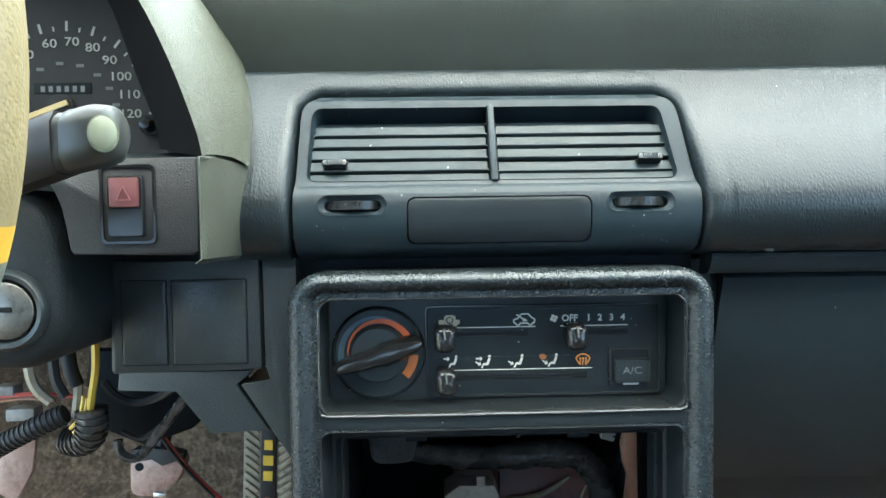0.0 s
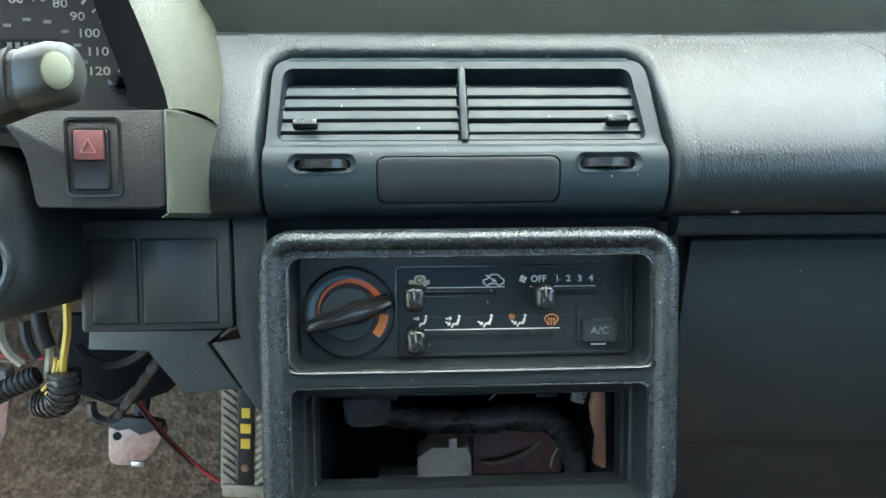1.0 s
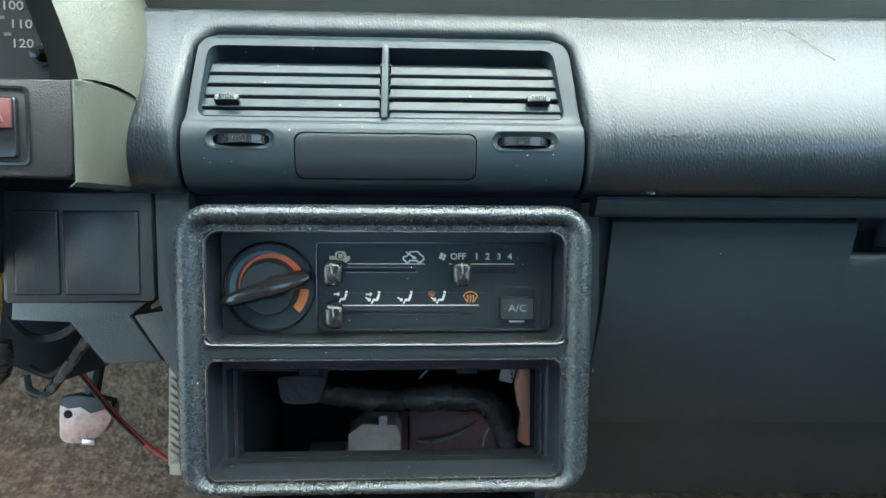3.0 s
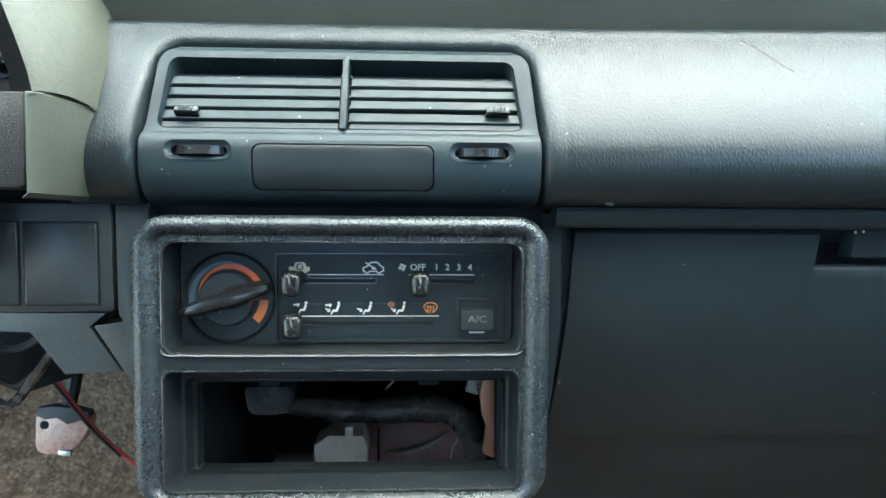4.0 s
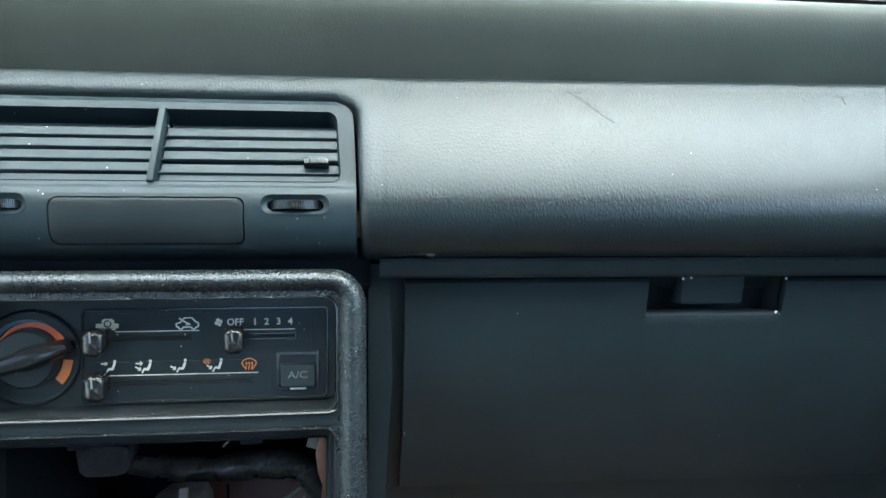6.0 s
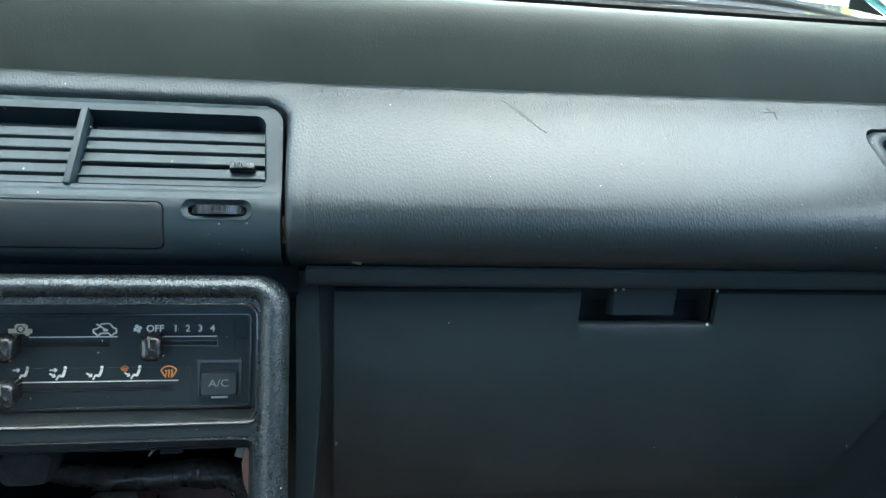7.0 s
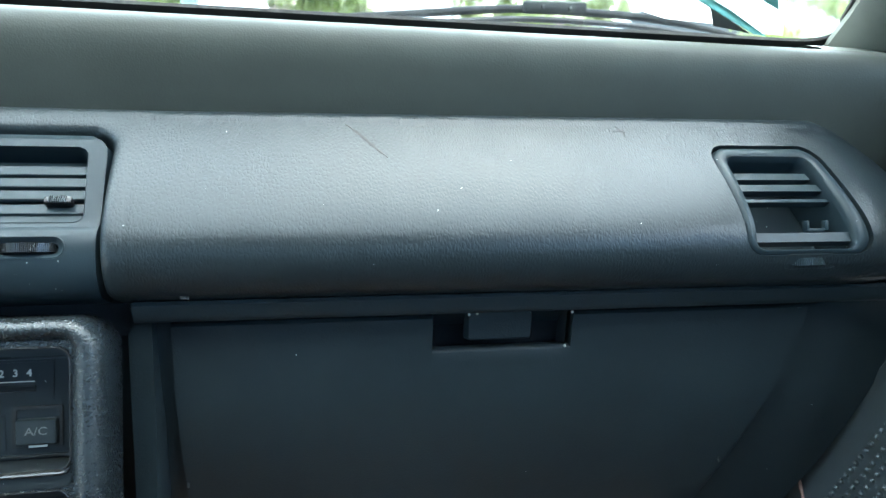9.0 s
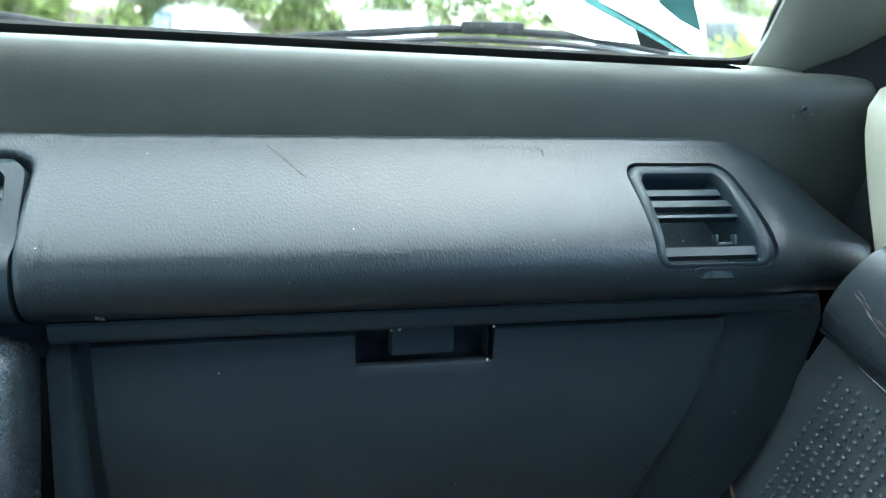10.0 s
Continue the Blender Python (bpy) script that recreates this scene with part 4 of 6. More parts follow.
for u, h in ((0.1482, -0.1107), (0.5439, -0.1213)):
    part("wear_mark", box((0, 0, 0), (0.0020, 0.0008, 0.0056), 0.0003), DARK, glove, "small worn mark", frame_=DASH @ Matrix.Translation((u, glove_d(u, h) - 0.0002, h)) @ pose(0, 0, 0, -17))
for u, h in ((0.3340, 0.0030), (0.3395, 0.0035), (0.4045, 0.0030), (0.4010, -0.0205)):
    part("wear_spot", lathe([(0.0011, 0), (0.0007, 0.0006), (0, 0.0007)], 8, xf=Matrix.Translation((u, glove_d(u, h) + (0.0032 if u < 0.39 else 0.0004), h - 0.001))), WHITE, glove)

# ---- side vent ----
svent = thing("side_vent", (0.548, 0.0, 0.03), "dark plastic side air vent with broken louvres", "air vent")


def side_at(u, h, into):
    """A point of the side vent's sloping face, which runs with the pad."""
    x, d, z = PADS.point(u, PADS.s(h))
    return (x, d + into * 0.80, z - into * 0.6)


def side_loop(loop, into):
    return [side_at(u, h, into) for u, h in loop]


INNER = rrect(0.5413, 0.0740, 0.0705, 0.0640, 0.007, 6, top=0.0610, shear=-0.0010, mids=16)
between = lambda t: [(a + (c - a) * t, e + (f - e) * t) for (a, e), (c, f) in zip(SIDE, INNER)]
bm = loft([side_loop(between(0.02), 0.012), side_loop(between(0.10), 0.0045), side_loop(between(0.22), 0.0010), side_loop(between(0.45), -0.0004), side_loop(between(0.80), 0.0), side_loop(between(0.93), 0.0006), side_loop(between(1.0), 0.0022), side_loop(between(1.03), 0.0060)])
part("housing", bm, VENT, svent)
part("throat", loft([side_loop(between(1.03), 0.0060), side_loop(between(1.10), 0.036)], caps=(False, True)), VENT, svent, "dark vent throat")
for h, face, into in ((0.0935, 0.0052, 0.007), (0.0850, 0.0052, 0.007), (0.0770, 0.0026, 0.007), (0.0492, 0.0062, 0.005)):
    k = (h - 0.042) / 0.064
    u0_, u1_ = 0.5080 + 0.0028 * k, 0.5772 - 0.0050 * k - (0.004 if h > 0.09 else 0.0)
    rows = []
    for u in (u0_, u1_):
        f = Vector(side_at(u, h, into))
        g = Vector(side_at(u, h + face, into + 0.0006))
        n_ = Vector((0, 0.0018, -0.0010))
        rows.append([f + n_, f, g, g + n_, f + n_ * 3])
    # the bottom slat's glints are put in as a paler plastic
    part("slat", loft(rows, caps=(True, True)), SLAT if h < 0.06 else VENT, svent, smooth=25)
c_ = Vector(side_at(0.5575, 0.0640, 0.012))
tab = part("slider_tab", box(c_ + Vector((0.0, 0, -0.003)), (0.0160, 0.004, 0.0028), 0.001), VENT, svent)
for k in (-1, 1):
    part("prong", box(c_ + Vector((0.0072 * k, -0.001, 0.0002)), (0.0020, 0.005, 0.0064), 0.0006), VENT, tab)
pw = PADS.point(0.5455, PADS.s(0.0335))
part("wheel_recess", loft([[PADS.point(u, PADS.s(h), o) for u, h in rrect(0.5455, 0.0335, w, hh, hh / 2, 6)] for w, hh, o in ((0.0390, 0.0100, -0.0005), (0.0380, 0.0092, 0.0002), (0.0350, 0.0074, -0.0004))], caps=(False, True)), PAD, svent)
wheel = bmesh.new()
for k in range(-12, 13):
    a = radians(k * 4)
    box((pw[0] + 0.0170 * math.sin(a), pw[1] + 0.012 - 0.0135 * math.cos(a), pw[2]), (0.0009, 0.002, 0.0048), 0.0, wheel, Matrix.Rotation(a, 4, "Z"))
part("thumbwheel", wheel, SLAT, svent, "ribbed thumbwheel")

# ---- instrument hood and cluster ----
hood = thing("instrument_hood", (-0.30, 0.02, 0.08), "grey-green vinyl instrument hood with wrinkled grain", "instrument hood")
front = curve([(-0.1560, -0.030, 0.0740), (-0.1585, -0.030, 0.0860), (-0.1708, -0.030, 0.1213), (-0.1851, -0.030, 0.152), (-0.206, -0.030, 0.186), (-0.245, -0.030, 0.205), (-0.32, -0.030, 0.212), (-0.50, -0.030, 0.212)], 40)
inner = curve([(-0.1990, 0.025, 0.0840), (-0.1993, 0.025, 0.0935), (-0.2111, 0.025, 0.1279), (-0.2257, 0.025, 0.170), (-0.240, 0.025, 0.186), (-0.265, 0.025, 0.195), (-0.32, 0.025, 0.199), (-0.50, 0.025, 0.199)], 40)
back = curve([(-0.1437, 0.014, 0.0700), (-0.1450, 0.018, 0.0850), (-0.1478, 0.034, 0.1052), (-0.1593, 0.068, 0.1374), (-0.1711, 0.080, 0.1603), (-0.1912, 0.095, 0.1909), (-0.225, 0.11, 0.222), (-0.32, 0.12, 0.245), (-0.50, 0.12, 0.245)], 40)
shell, lining = [], []
for a, b, c in zip(front, inner, back):
    out = (a - b).normalized()
    ab = [a + Vector((0.0, 0.0022, 0)) - (a - b) * 0.02, a, a + (c - a) * 0.03 + Vector((0.0018, 0, 0.0012)), a.lerp(c, 0.15) + Vector((0.0030, 0, 0.0022)), a.lerp(c, 0.45) + Vector((0.0040, 0, 0.0030)), a.lerp(c, 0.75) + Vector((0.0030, 0, 0.002)), c, c + Vector((-0.002, 0.03, -0.004))]
    shell.append(ab)
    lining.append([a + Vector((0, 0.0022, 0)) - (a - b) * 0.02, a.lerp(b, 0.35) + Vector((0, 0.004, 0)), a.lerp(b, 0.92), b])
part("shell", loft(shell, closed=False), HOOD, hood)
part("lining", loft(lining, closed=False), LINING, hood, "black inner lining")

cluster = thing("instrument_cluster", (-0.26, 0.03, 0.09), "speedometer with pale numerals on a dark dial", "instrument cluster")
CF = 0.0360
part("dial_face", loft([[(u, CF, h) for u in (-0.50, -0.185)] for h in (0.070, 0.215)], closed=False), DIAL, cluster)
part("bottom_edge", loft([[(u, d, h) for d, h in ((0.0345, 0.080), (0.0300, 0.0815), (0.0240, 0.0815), (0.020, 0.078), (-0.028, 0.0735), (-0.0370, 0.0720))] for u in even(-0.50, -0.152, 12)], closed=False), BLACK, cluster)
DCU, DCH, DR = -0.2575, 0.1065, 0.0485
numbers = (("50", -0.2795, 0.1415), ("60", -0.2657, 0.1480), ("70", -0.2525, 0.1490), ("80", -0.2404, 0.1455), ("90", -0.2307, 0.1380), ("100", -0.2247, 0.1283), ("110", -0.2200, 0.1176), ("120", -0.2196, 0.1062), ("40", -0.2890, 0.1310), ("30", -0.2950, 0.1185))
for body_, u, h in numbers:
    part("numeral", letters(body_, 0.0072, u, CF - 0.0003, h, font_stretch=1.25), FADED, cluster)
ticks = bmesh.new()
for i in range(21):
    a = radians(8.75 * i)
    r0 = DR + 0.0005
    r1 = DR + (0.0062 if i % 2 == 0 else 0.0032)
    bar((DCU + r0 * math.cos(a), DCH + r0 * math.sin(a)), (DCU + r1 * math.cos(a), DCH + r1 * math.sin(a)), 0.0014 if i % 2 == 0 else 0.0010, CF - 0.0002, ticks)
part("tick_marks", ticks, FADED, cluster)
small = bmesh.new()
for a in (10, 30, 50, 72, 95, 118):
    r = 0.030
    bar((DCU + r * math.cos(radians(a)) - 0.0022, DCH + r * math.sin(radians(a))), (DCU + r * math.cos(radians(a)) + 0.0022, DCH + r * math.sin(radians(a))), 0.0018, CF - 0.0002, small)
part("small_marks", small, DIM, cluster, "faint unreadable scale marks")
part("odometer_window", box((-0.2590, CF, 0.1217), (0.0340, 0.0012, 0.0066), 0.0003), VOID, cluster)
for k in range(6):
    part("digit", box((-0.2705 + 0.0047 * k, CF - 0.0007, 0.1213), (0.0024, 0.0004, 0.0034)), DIM, cluster)
needle = bmesh.new()
bar((-0.2850, 0.1018), (-0.2545, 0.1128), 0.0030, CF - 0.004, needle, 0.0010)
part("needle", needle, NEEDLE, cluster, "pale worn pointer")
part("needle_hub", lathe([(0.0075, 0.0), (0.0075, 0.003), (0.006, 0.0036), (0, 0.0036)], 28, xf=Matrix.Translation((-0.2600, CF, 0.1105))), DIAL, cluster)
reset = part("trip_reset", lathe([(0.0062, 0.0), (0.0062, 0.002), (0.0040, 0.002), (0.0030, 0.010), (0, 0.0105)], 20, xf=Matrix.Translation((-0.2078, CF, 0.0992))), GLOSS, cluster, "black trip reset knob")

# ---- hazard switch panel ----
switch_panel = thing("switch_panel", (-0.19, -0.03, 0.025), "grained dark grey switch panel under the instruments", "dash panel")


def slab(pts, d0, d1, r=0.0015, bm=None):
    """A flat piece of that (u, h) outline between the depths d0 (front) and d1, with a softened front edge."""
    c = Vector((sum(p[0] for p in pts) / len(pts), sum(p[1] for p in pts) / len(pts)))
    def ins(k):
        return [(p[0] + (c.x - p[0]) * k, p[1] + (c.y - p[1]) * k) for p in pts]
    size_ = max(abs(p[0] - c.x) for p in pts)
    return loft([at_d(pts, d1), at_d(pts, d0 + r), at_d(ins(0.3 * r / size_), d0 + r * 0.3), at_d(ins(r / size_), d0)], caps=(True, True), bm=bm)


P_OUT = [(-0.1555, 0.0735), (-0.2400, 0.0735), (-0.2330, 0.0660), (-0.2275, 0.0585), (-0.2240, 0.0500), (-0.2220, 0.0400), (-0.2200, 0.0275), (-0.2185, 0.0255), (-0.1600, 0.0245), (-0.1570, 0.0265)]
part("panel", slab(P_OUT, -0.037, 0.010, 0.002), SWITCH, switch_panel)
rows = [[(-0.1562, -0.0368, h), (-0.1550, -0.0375, h), (-0.1530, -0.034, h), (-0.1480, -0.012, h - 0.0005), (-0.1445, 0.012, h - 0.001), (-0.1445, 0.04, h - 0.001)] for h in even(0.0735, 0.0225, 11)]
rows = [[(u - (0.006 * (i / 10) ** 2 if k > 2 else 0), d, h) for k, (u, d, h) in enumerate(r)] for i, r in enumerate(rows)]
rows.append([(u - 0.004, d + 0.002, h - 0.0025) for u, d, h in rows[-1]])
rows.insert(0, [(u - (0.0045 if k > 2 else 0.0), d + 0.003, h + (0.004 if k > 2 else 0.0005)) for k, (u, d, h) in enumerate(rows[0])])
part("side_trim", loft(rows, closed=False), TRIM, switch_panel, "green-grey vinyl side trim")
hazard = thing("hazard_switch", (-0.19, -0.037, 0.032), "black hazard rocker switch with a faded red cap", "switch")
part("bezel", loft([at_d(rrect(-0.1905, 0.0502, w, h, 0.003, 5), d) for w, h, d in ((0.0275, 0.0395, -0.0368), (0.0270, 0.0390, -0.0385), (0.0245, 0.0365, -0.0385), (0.0238, 0.0358, -0.0300))], caps=(False, True)), GLOSS, hazard)
rocker = part("rocker", loft([at_d(rrect(-0.1912, 0.0492, w, h, 0.0018, 5), d) for w, h, d in ((0.0180, 0.0305, -0.031), (0.0178, 0.0303, -0.0390), (0.0166, 0.0291, -0.0400))], caps=(False, True)), GLOSS, hazard)
part("red_cap", loft([at_d(rrect(-0.1912, 0.0560, w, h, 0.0008, 4), d) for w, h, d in ((0.0144, 0.0146, -0.0398), (0.0142, 0.0144, -0.0408), (0.0136, 0.0138, -0.0411))], caps=(False, True)), RED, rocker, "faded red cap")
tri = bmesh.new()
for a, b in (((-0.0034, -0.003), (0.0034, -0.003)), ((0.0034, -0.003), (0, 0.0036)), ((0, 0.0036), (-0.0034, -0.003))):
    bar((-0.1912 + a[0], 0.0553 + a[1]), (-0.1912 + b[0], 0.0553 + b[1]), 0.0005, -0.0412, tri)
part("warning_triangle", tri, WORN, rocker)

# ---- lower driver dash ----
fuse = thing("lower_driver_panel", (-0.19, 0.03, -0.05), "black lower dash panel with two blank covers", "dash panel")
bm = slab([(-0.1446, 0.0180), (-0.2330, 0.0180), (-0.2345, -0.0480), (-0.2330, -0.0500), (-0.1450, -0.0490), (-0.1438, -0.0470)], 0.030, 0.060, 0.002)
slab([(-0.1500, -0.0500), (-0.2330, -0.0500), (-0.2340, -0.0610), (-0.1985, -0.0625), (-0.1772, -0.0898), (-0.1410, -0.0880), (-0.1610, -0.0590)], 0.0355, 0.060, 0.002, bm)
part("panel", bm, LOWER, fuse)
for a, b in ((-0.2262, -0.2002), (-0.1962, -0.1526)):
    w = b - a
    part("blank_cover", loft([at_d(rrect((a + b) / 2, -0.0192, w + e, 0.0502 + e, 0.001, 3), d) for e, d in ((0.0, 0.0296), (0.0, 0.0288), (-0.0010, 0.0284))], caps=(False, True)), LOWER, fuse)
    part("cover_rim", loft([at_d(rrect((a + b) / 2, -0.0192, w + e, 0.0502 + e, 0.001, 3), 0.0297) for e in (0.0, 0.0016)]), VOID, fuse)
part("end_strip", slab([(-0.1228, 0.0180), (-0.1432, 0.0180), (-0.1428, -0.0470), (-0.1400, -0.0560), (-0.1580, -0.0590), (-0.1310, -0.1015), (-0.1228, -0.1150)], 0.0320, 0.080, 0.002), LOWER, fuse)
# pale sliver, the notch's highlight put into its colour
part("clip", box((-0.1480, 0.034, -0.0592), (0.018, 0.003, 0.0016), 0.0004, turn=Matrix.Rotation(radians(3), 4, "Y")), CONN, fuse, "pale metal sliver standing in for the slot's highlight")
# dark sheet put in for the shade behind the hanging cables
part("shade_sheet", slab([(-0.196, -0.056), (-0.300, -0.056), (-0.305, -0.112), (-0.262, -0.130), (-0.226, -0.118), (-0.190, -0.088)], 0.136, 0.150, 0.003), VOID, fuse, "added dark sheet for the shade behind the loose cables")
# dark slab for the shade under the switch panel
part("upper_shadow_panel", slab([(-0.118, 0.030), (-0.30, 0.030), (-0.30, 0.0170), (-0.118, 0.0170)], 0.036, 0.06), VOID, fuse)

column = thing("steering_column", (-0.285, 0.0, 0.0), "black plastic steering column shroud", "steering column")
bm = loft([at_d(rrect(-0.2850, 0.012, w, h, r, 8), d) for w, h, r, d in ((0.108, 0.096, 0.030, 0.14), (0.108, 0.096, 0.030, -0.012), (0.104, 0.092, 0.028, -0.020), (0.094, 0.082, 0.024, -0.0245), (0.060, 0.050, 0.01, -0.025))], caps=(False, True))
part("shroud", bm, COLUMN, column)
ignition = thing("ignition_lock", (-0.259, -0.025, -0.003), "round worn metal ignition lock in a black ring", "ignition lock")
at_ign = Matrix.Translation((-0.2589, -0.022, -0.0030))
part("ring", lathe([(0.0215, 0.0), (0.0210, 0.0055), (0.0190, 0.0075), (0.0165, 0.0065), (0.0150, 0.003), (0, 0.003)], 40, xf=at_ign), BLACK, ignition)
part("lock_face", lathe([(0.0146, 0.003), (0.0146, 0.0062), (0.0135, 0.0070), (0.0, 0.0070)], 36, xf=at_ign), STEEL, ignition, "worn steel lock face")
part("keyhole", box((-0.2589, -0.0293, -0.0022), (0.0085, 0.001, 0.0026), 0.0004), VOID, ignition)

stalk = thing("column_stalk", (-0.20, -0.12, 0.06), "grey control stalk with a pale round end button", "control stalk")
ARM = ((-0.300, -0.060, 0.0395, 0.0085, 0.0085), (-0.240, -0.100, 0.0500, 0.0096, 0.0092), (-0.200, -0.126, 0.0590, 0.0099, 0.0095), (-0.176, -0.1355, 0.0650, 0.0099, 0.0097), (-0.1640, -0.1388, 0.0684, 0.0098, 0.0098), (-0.1625, -0.139, 0.0688, 0.0092, 0.0092))
part("arm", loft([[(u, d + y, h + z) for y, z in rrect(0, 0, 2 * ry, 2 * rz, 0.005, 5)] for u, d, h, ry, rz in ARM], caps=(True, True)), STALK, stalk)
CAP = ((-0.1632, -0.1388, 0.0686, 0.0098, 0.0100), (-0.1618, -0.1392, 0.0690, 0.0099, 0.0102), (-0.1530, -0.1405, 0.0706, 0.0100, 0.0102), (-0.1485, -0.1405, 0.0712, 0.0091, 0.0093), (-0.1460, -0.1405, 0.0714, 0.0062, 0.0064))
part("end_cap", loft([[(u, d + y, h + z) for y, z in rrect(0, 0, 2 * ry, 2 * rz, 0.0065, 5)] for u, d, h, ry, rz in CAP], caps=(True, True)), STALK, stalk, "pale grey end cap")
part("button", lathe([(0.0058, -0.0004), (0.0058, 0.0012), (0.0051, 0.0012), (0.0051, 0.0018), (0.0044, 0.0023), (0, 0.0025)], 28, xf=Matrix.Translation((-0.1478, -0.1502, 0.0702)) @ Matrix.Rotation(radians(24), 4, "Z") @ Matrix.Diagonal((0.80, 1, 1.05, 1))), PALE, stalk, "pale oval push button")
rows = []
for u, d, h, ry, rz in ARM[:-1]:
    rows.append([(u - 0.0015, d + y * ry, h + z * rz) for y, z in ((0.15, 1.05), (-0.72, 1.05), (-1.06, 0.62), (-1.08, -0.2), (-1.0, -0.72), (-0.66, -1.06), (0.3, -1.08), (0.2, 0.0))])
part("grip_pad", loft(rows, caps=(True, True)), SATIN, stalk, "dark brown-black lower half")

wheel_ = thing("steering_wheel", (-0.32, -0.21, 0.085), "steering wheel wrapped in cream, yellow and grey leather", "steering wheel")
RW, TW = 0.165, 0.0150


def rim_piece(a0, a1, n):
    rows = []
    for i in range(n + 1):
        a = radians(a0 + (a1 - a0) * i / n)
        c = Vector((-0.3180 + RW * math.cos(a), -0.210 - 0.012 * math.sin(a), 0.090 + RW * math.sin(a)))
        o = Vector((math.cos(a), 0, math.sin(a)))
        rows.append([c + TW * (o * math.cos(b) + Vector((0, 1, 0)) * math.sin(b)) for b in (2 * math.pi * k / 16 for k in range(16))])
    return loft(rows, caps=(True, True))


part("rim_wrap", rim_piece(-15.9, 196, 70), CREAM, wheel_, "cream perforated leather wrap")
part("rim_band", rim_piece(-18.9, -15.9, 3), YELLOW, wheel_, "yellow leather band")
part("rim_lower", rim_piece(-164, -18.9, 50), ASH, wheel_, "grey leather lower rim")
for a0, a1 in ((0.2, 0.06), ):
    part("spoke", tube([(-0.47, -0.205, 0.05), (-0.38, -0.19, 0.06), (-0.3215, -0.18, 0.06), (-0.26, -0.19, 0.06), (-0.185, -0.205, 0.03)], 0.010), ASH, wheel_)

# ---- wiring under the driver's dash ----


def cable(name, pts, r, mat, label, parent=None, frame_=DASH, ribs=False):
    top_ = thing(name, pts[0], label, "cable", frame_=frame_)
    part("sheath", tube(pts, r, 10 if isinstance(r, list) or r > 0.004 else 6), mat, top_, frame_=frame_)
    if ribs:
        P = curve(pts, int(sum((Vector(b) - Vector(a)).length for a, b in zip(pts, pts[1:])) / 0.0036))
        for a, b in zip(P, P[1:]):
            ring = tube([a, a.lerp(b, 0.45)], r * 1.14, 10, steps=1)
            part("rib", ring, mat, top_, frame_=frame_)
    return top_


cable("yellow_cable", [(-0.271, 0.086, -0.038), (-0.2720, 0.087, -0.058), (-0.2760, 0.089, -0.076), (-0.2800, 0.092, -0.093)], 0.0027, WIRE_Y, "bright yellow insulated cable hanging below the dash")
cable("rubber_hose", [(-0.275, 0.090, -0.040), (-0.2765, 0.091, -0.058), (-0.281, 0.094, -0.072)], 0.0022, RUBBER, "black cable beside the yellow one")
cable("white_cable", [(-0.3165, 0.085, -0.050), (-0.3155, 0.086, -0.064), (-0.312, 0.088, -0.074), (-0.305, 0.090, -0.082)], 0.0034, WIRE_W, "off-white cable bent out of the loom")
cable("white_cable", [(-0.2865, 0.092, -0.068), (-0.2875, 0.092, -0.080), (-0.2895, 0.092, -0.093)], 0.0032, WIRE_W, "off-white cable entering a black sleeve")
cable("yellow_cable", [(-0.2825, 0.090, -0.078), (-0.2845, 0.088, -0.092), (-0.2915, 0.088, -0.1005)], 0.0014, WIRE_Y, "thin yellow cable curled round the loom")
cable("yellow_cable", [(-0.2800, 0.090, -0.080), (-0.2830, 0.088, -0.096), (-0.2900, 0.089, -0.1035)], 0.0012, WIRE_Y, "thin yellow cable beside another")
cable("rubber_hose", [(-0.300, 0.086, -0.052), (-0.2985, 0.086, -0.066), (-0.294, 0.088, -0.078)], 0.0034, RUBBER, "black cable under the column")
cable("rubber_hose", [(-0.290, 0.086, -0.046), (-0.2885, 0.086, -0.058), (-0.286, 0.088, -0.070)], 0.0050, RUBBER, "thick black cable under the column")
cable("corrugated_conduit", [(-0.362, 0.098, -0.124), (-0.337, 0.090, -0.110), (-0.315, 0.088, -0.099), (-0.2955, 0.090, -0.0905)], 0.0066, RUBBER, "black corrugated plastic conduit full of cables", ribs=True)
cable("corrugated_conduit", [(-0.2785, 0.092, -0.088), (-0.2790, 0.093, -0.100), (-0.2830, 0.096, -0.1090), (-0.2920, 0.100, -0.1130), (-0.302, 0.106, -0.114)], 0.0098, TAPE, "thick black ribbed sleeve holding several cables", ribs=True)
cable("rubber_hose", [(-0.2760, 0.105, -0.072), (-0.2680, 0.108, -0.084), (-0.2520, 0.108, -0.0885), (-0.2300, 0.100, -0.0800), (-0.2120, 0.085, -0.0640)], 0.0030, RUBBER, "black cable loop sagging below the panel")
cable("rubber_hose", [(-0.2720, 0.115, -0.118), (-0.2700, 0.115, -0.1285), (-0.2580, 0.116, -0.1315), (-0.2400, 0.113, -0.1110), (-0.2060, 0.095, -0.0700)], 0.0036, TAPE, "grey drooping flat cable strap")
cable("rubber_hose", [(-0.2700, 0.118, -0.112), (-0.2560, 0.118, -0.118), (-0.2380, 0.114, -0.1060), (-0.2180, 0.104, -0.0860)], 0.0020, RUBBER, "thin black cable below the panel")
cable("red_cable", [(-0.350, 0.098, -0.080), (-0.328, 0.094, -0.0775), (-0.308, 0.094, -0.0775), (-0.292, 0.096, -0.080)], 0.0016, WIRE_R, "thin red cable lying along the loom")
cable("red_cable", [(-0.350, 0.100, -0.084), (-0.328, 0.097, -0.0810), (-0.306, 0.097, -0.0830)], 0.0012, RUST, "thin brown cable lying along the loom")
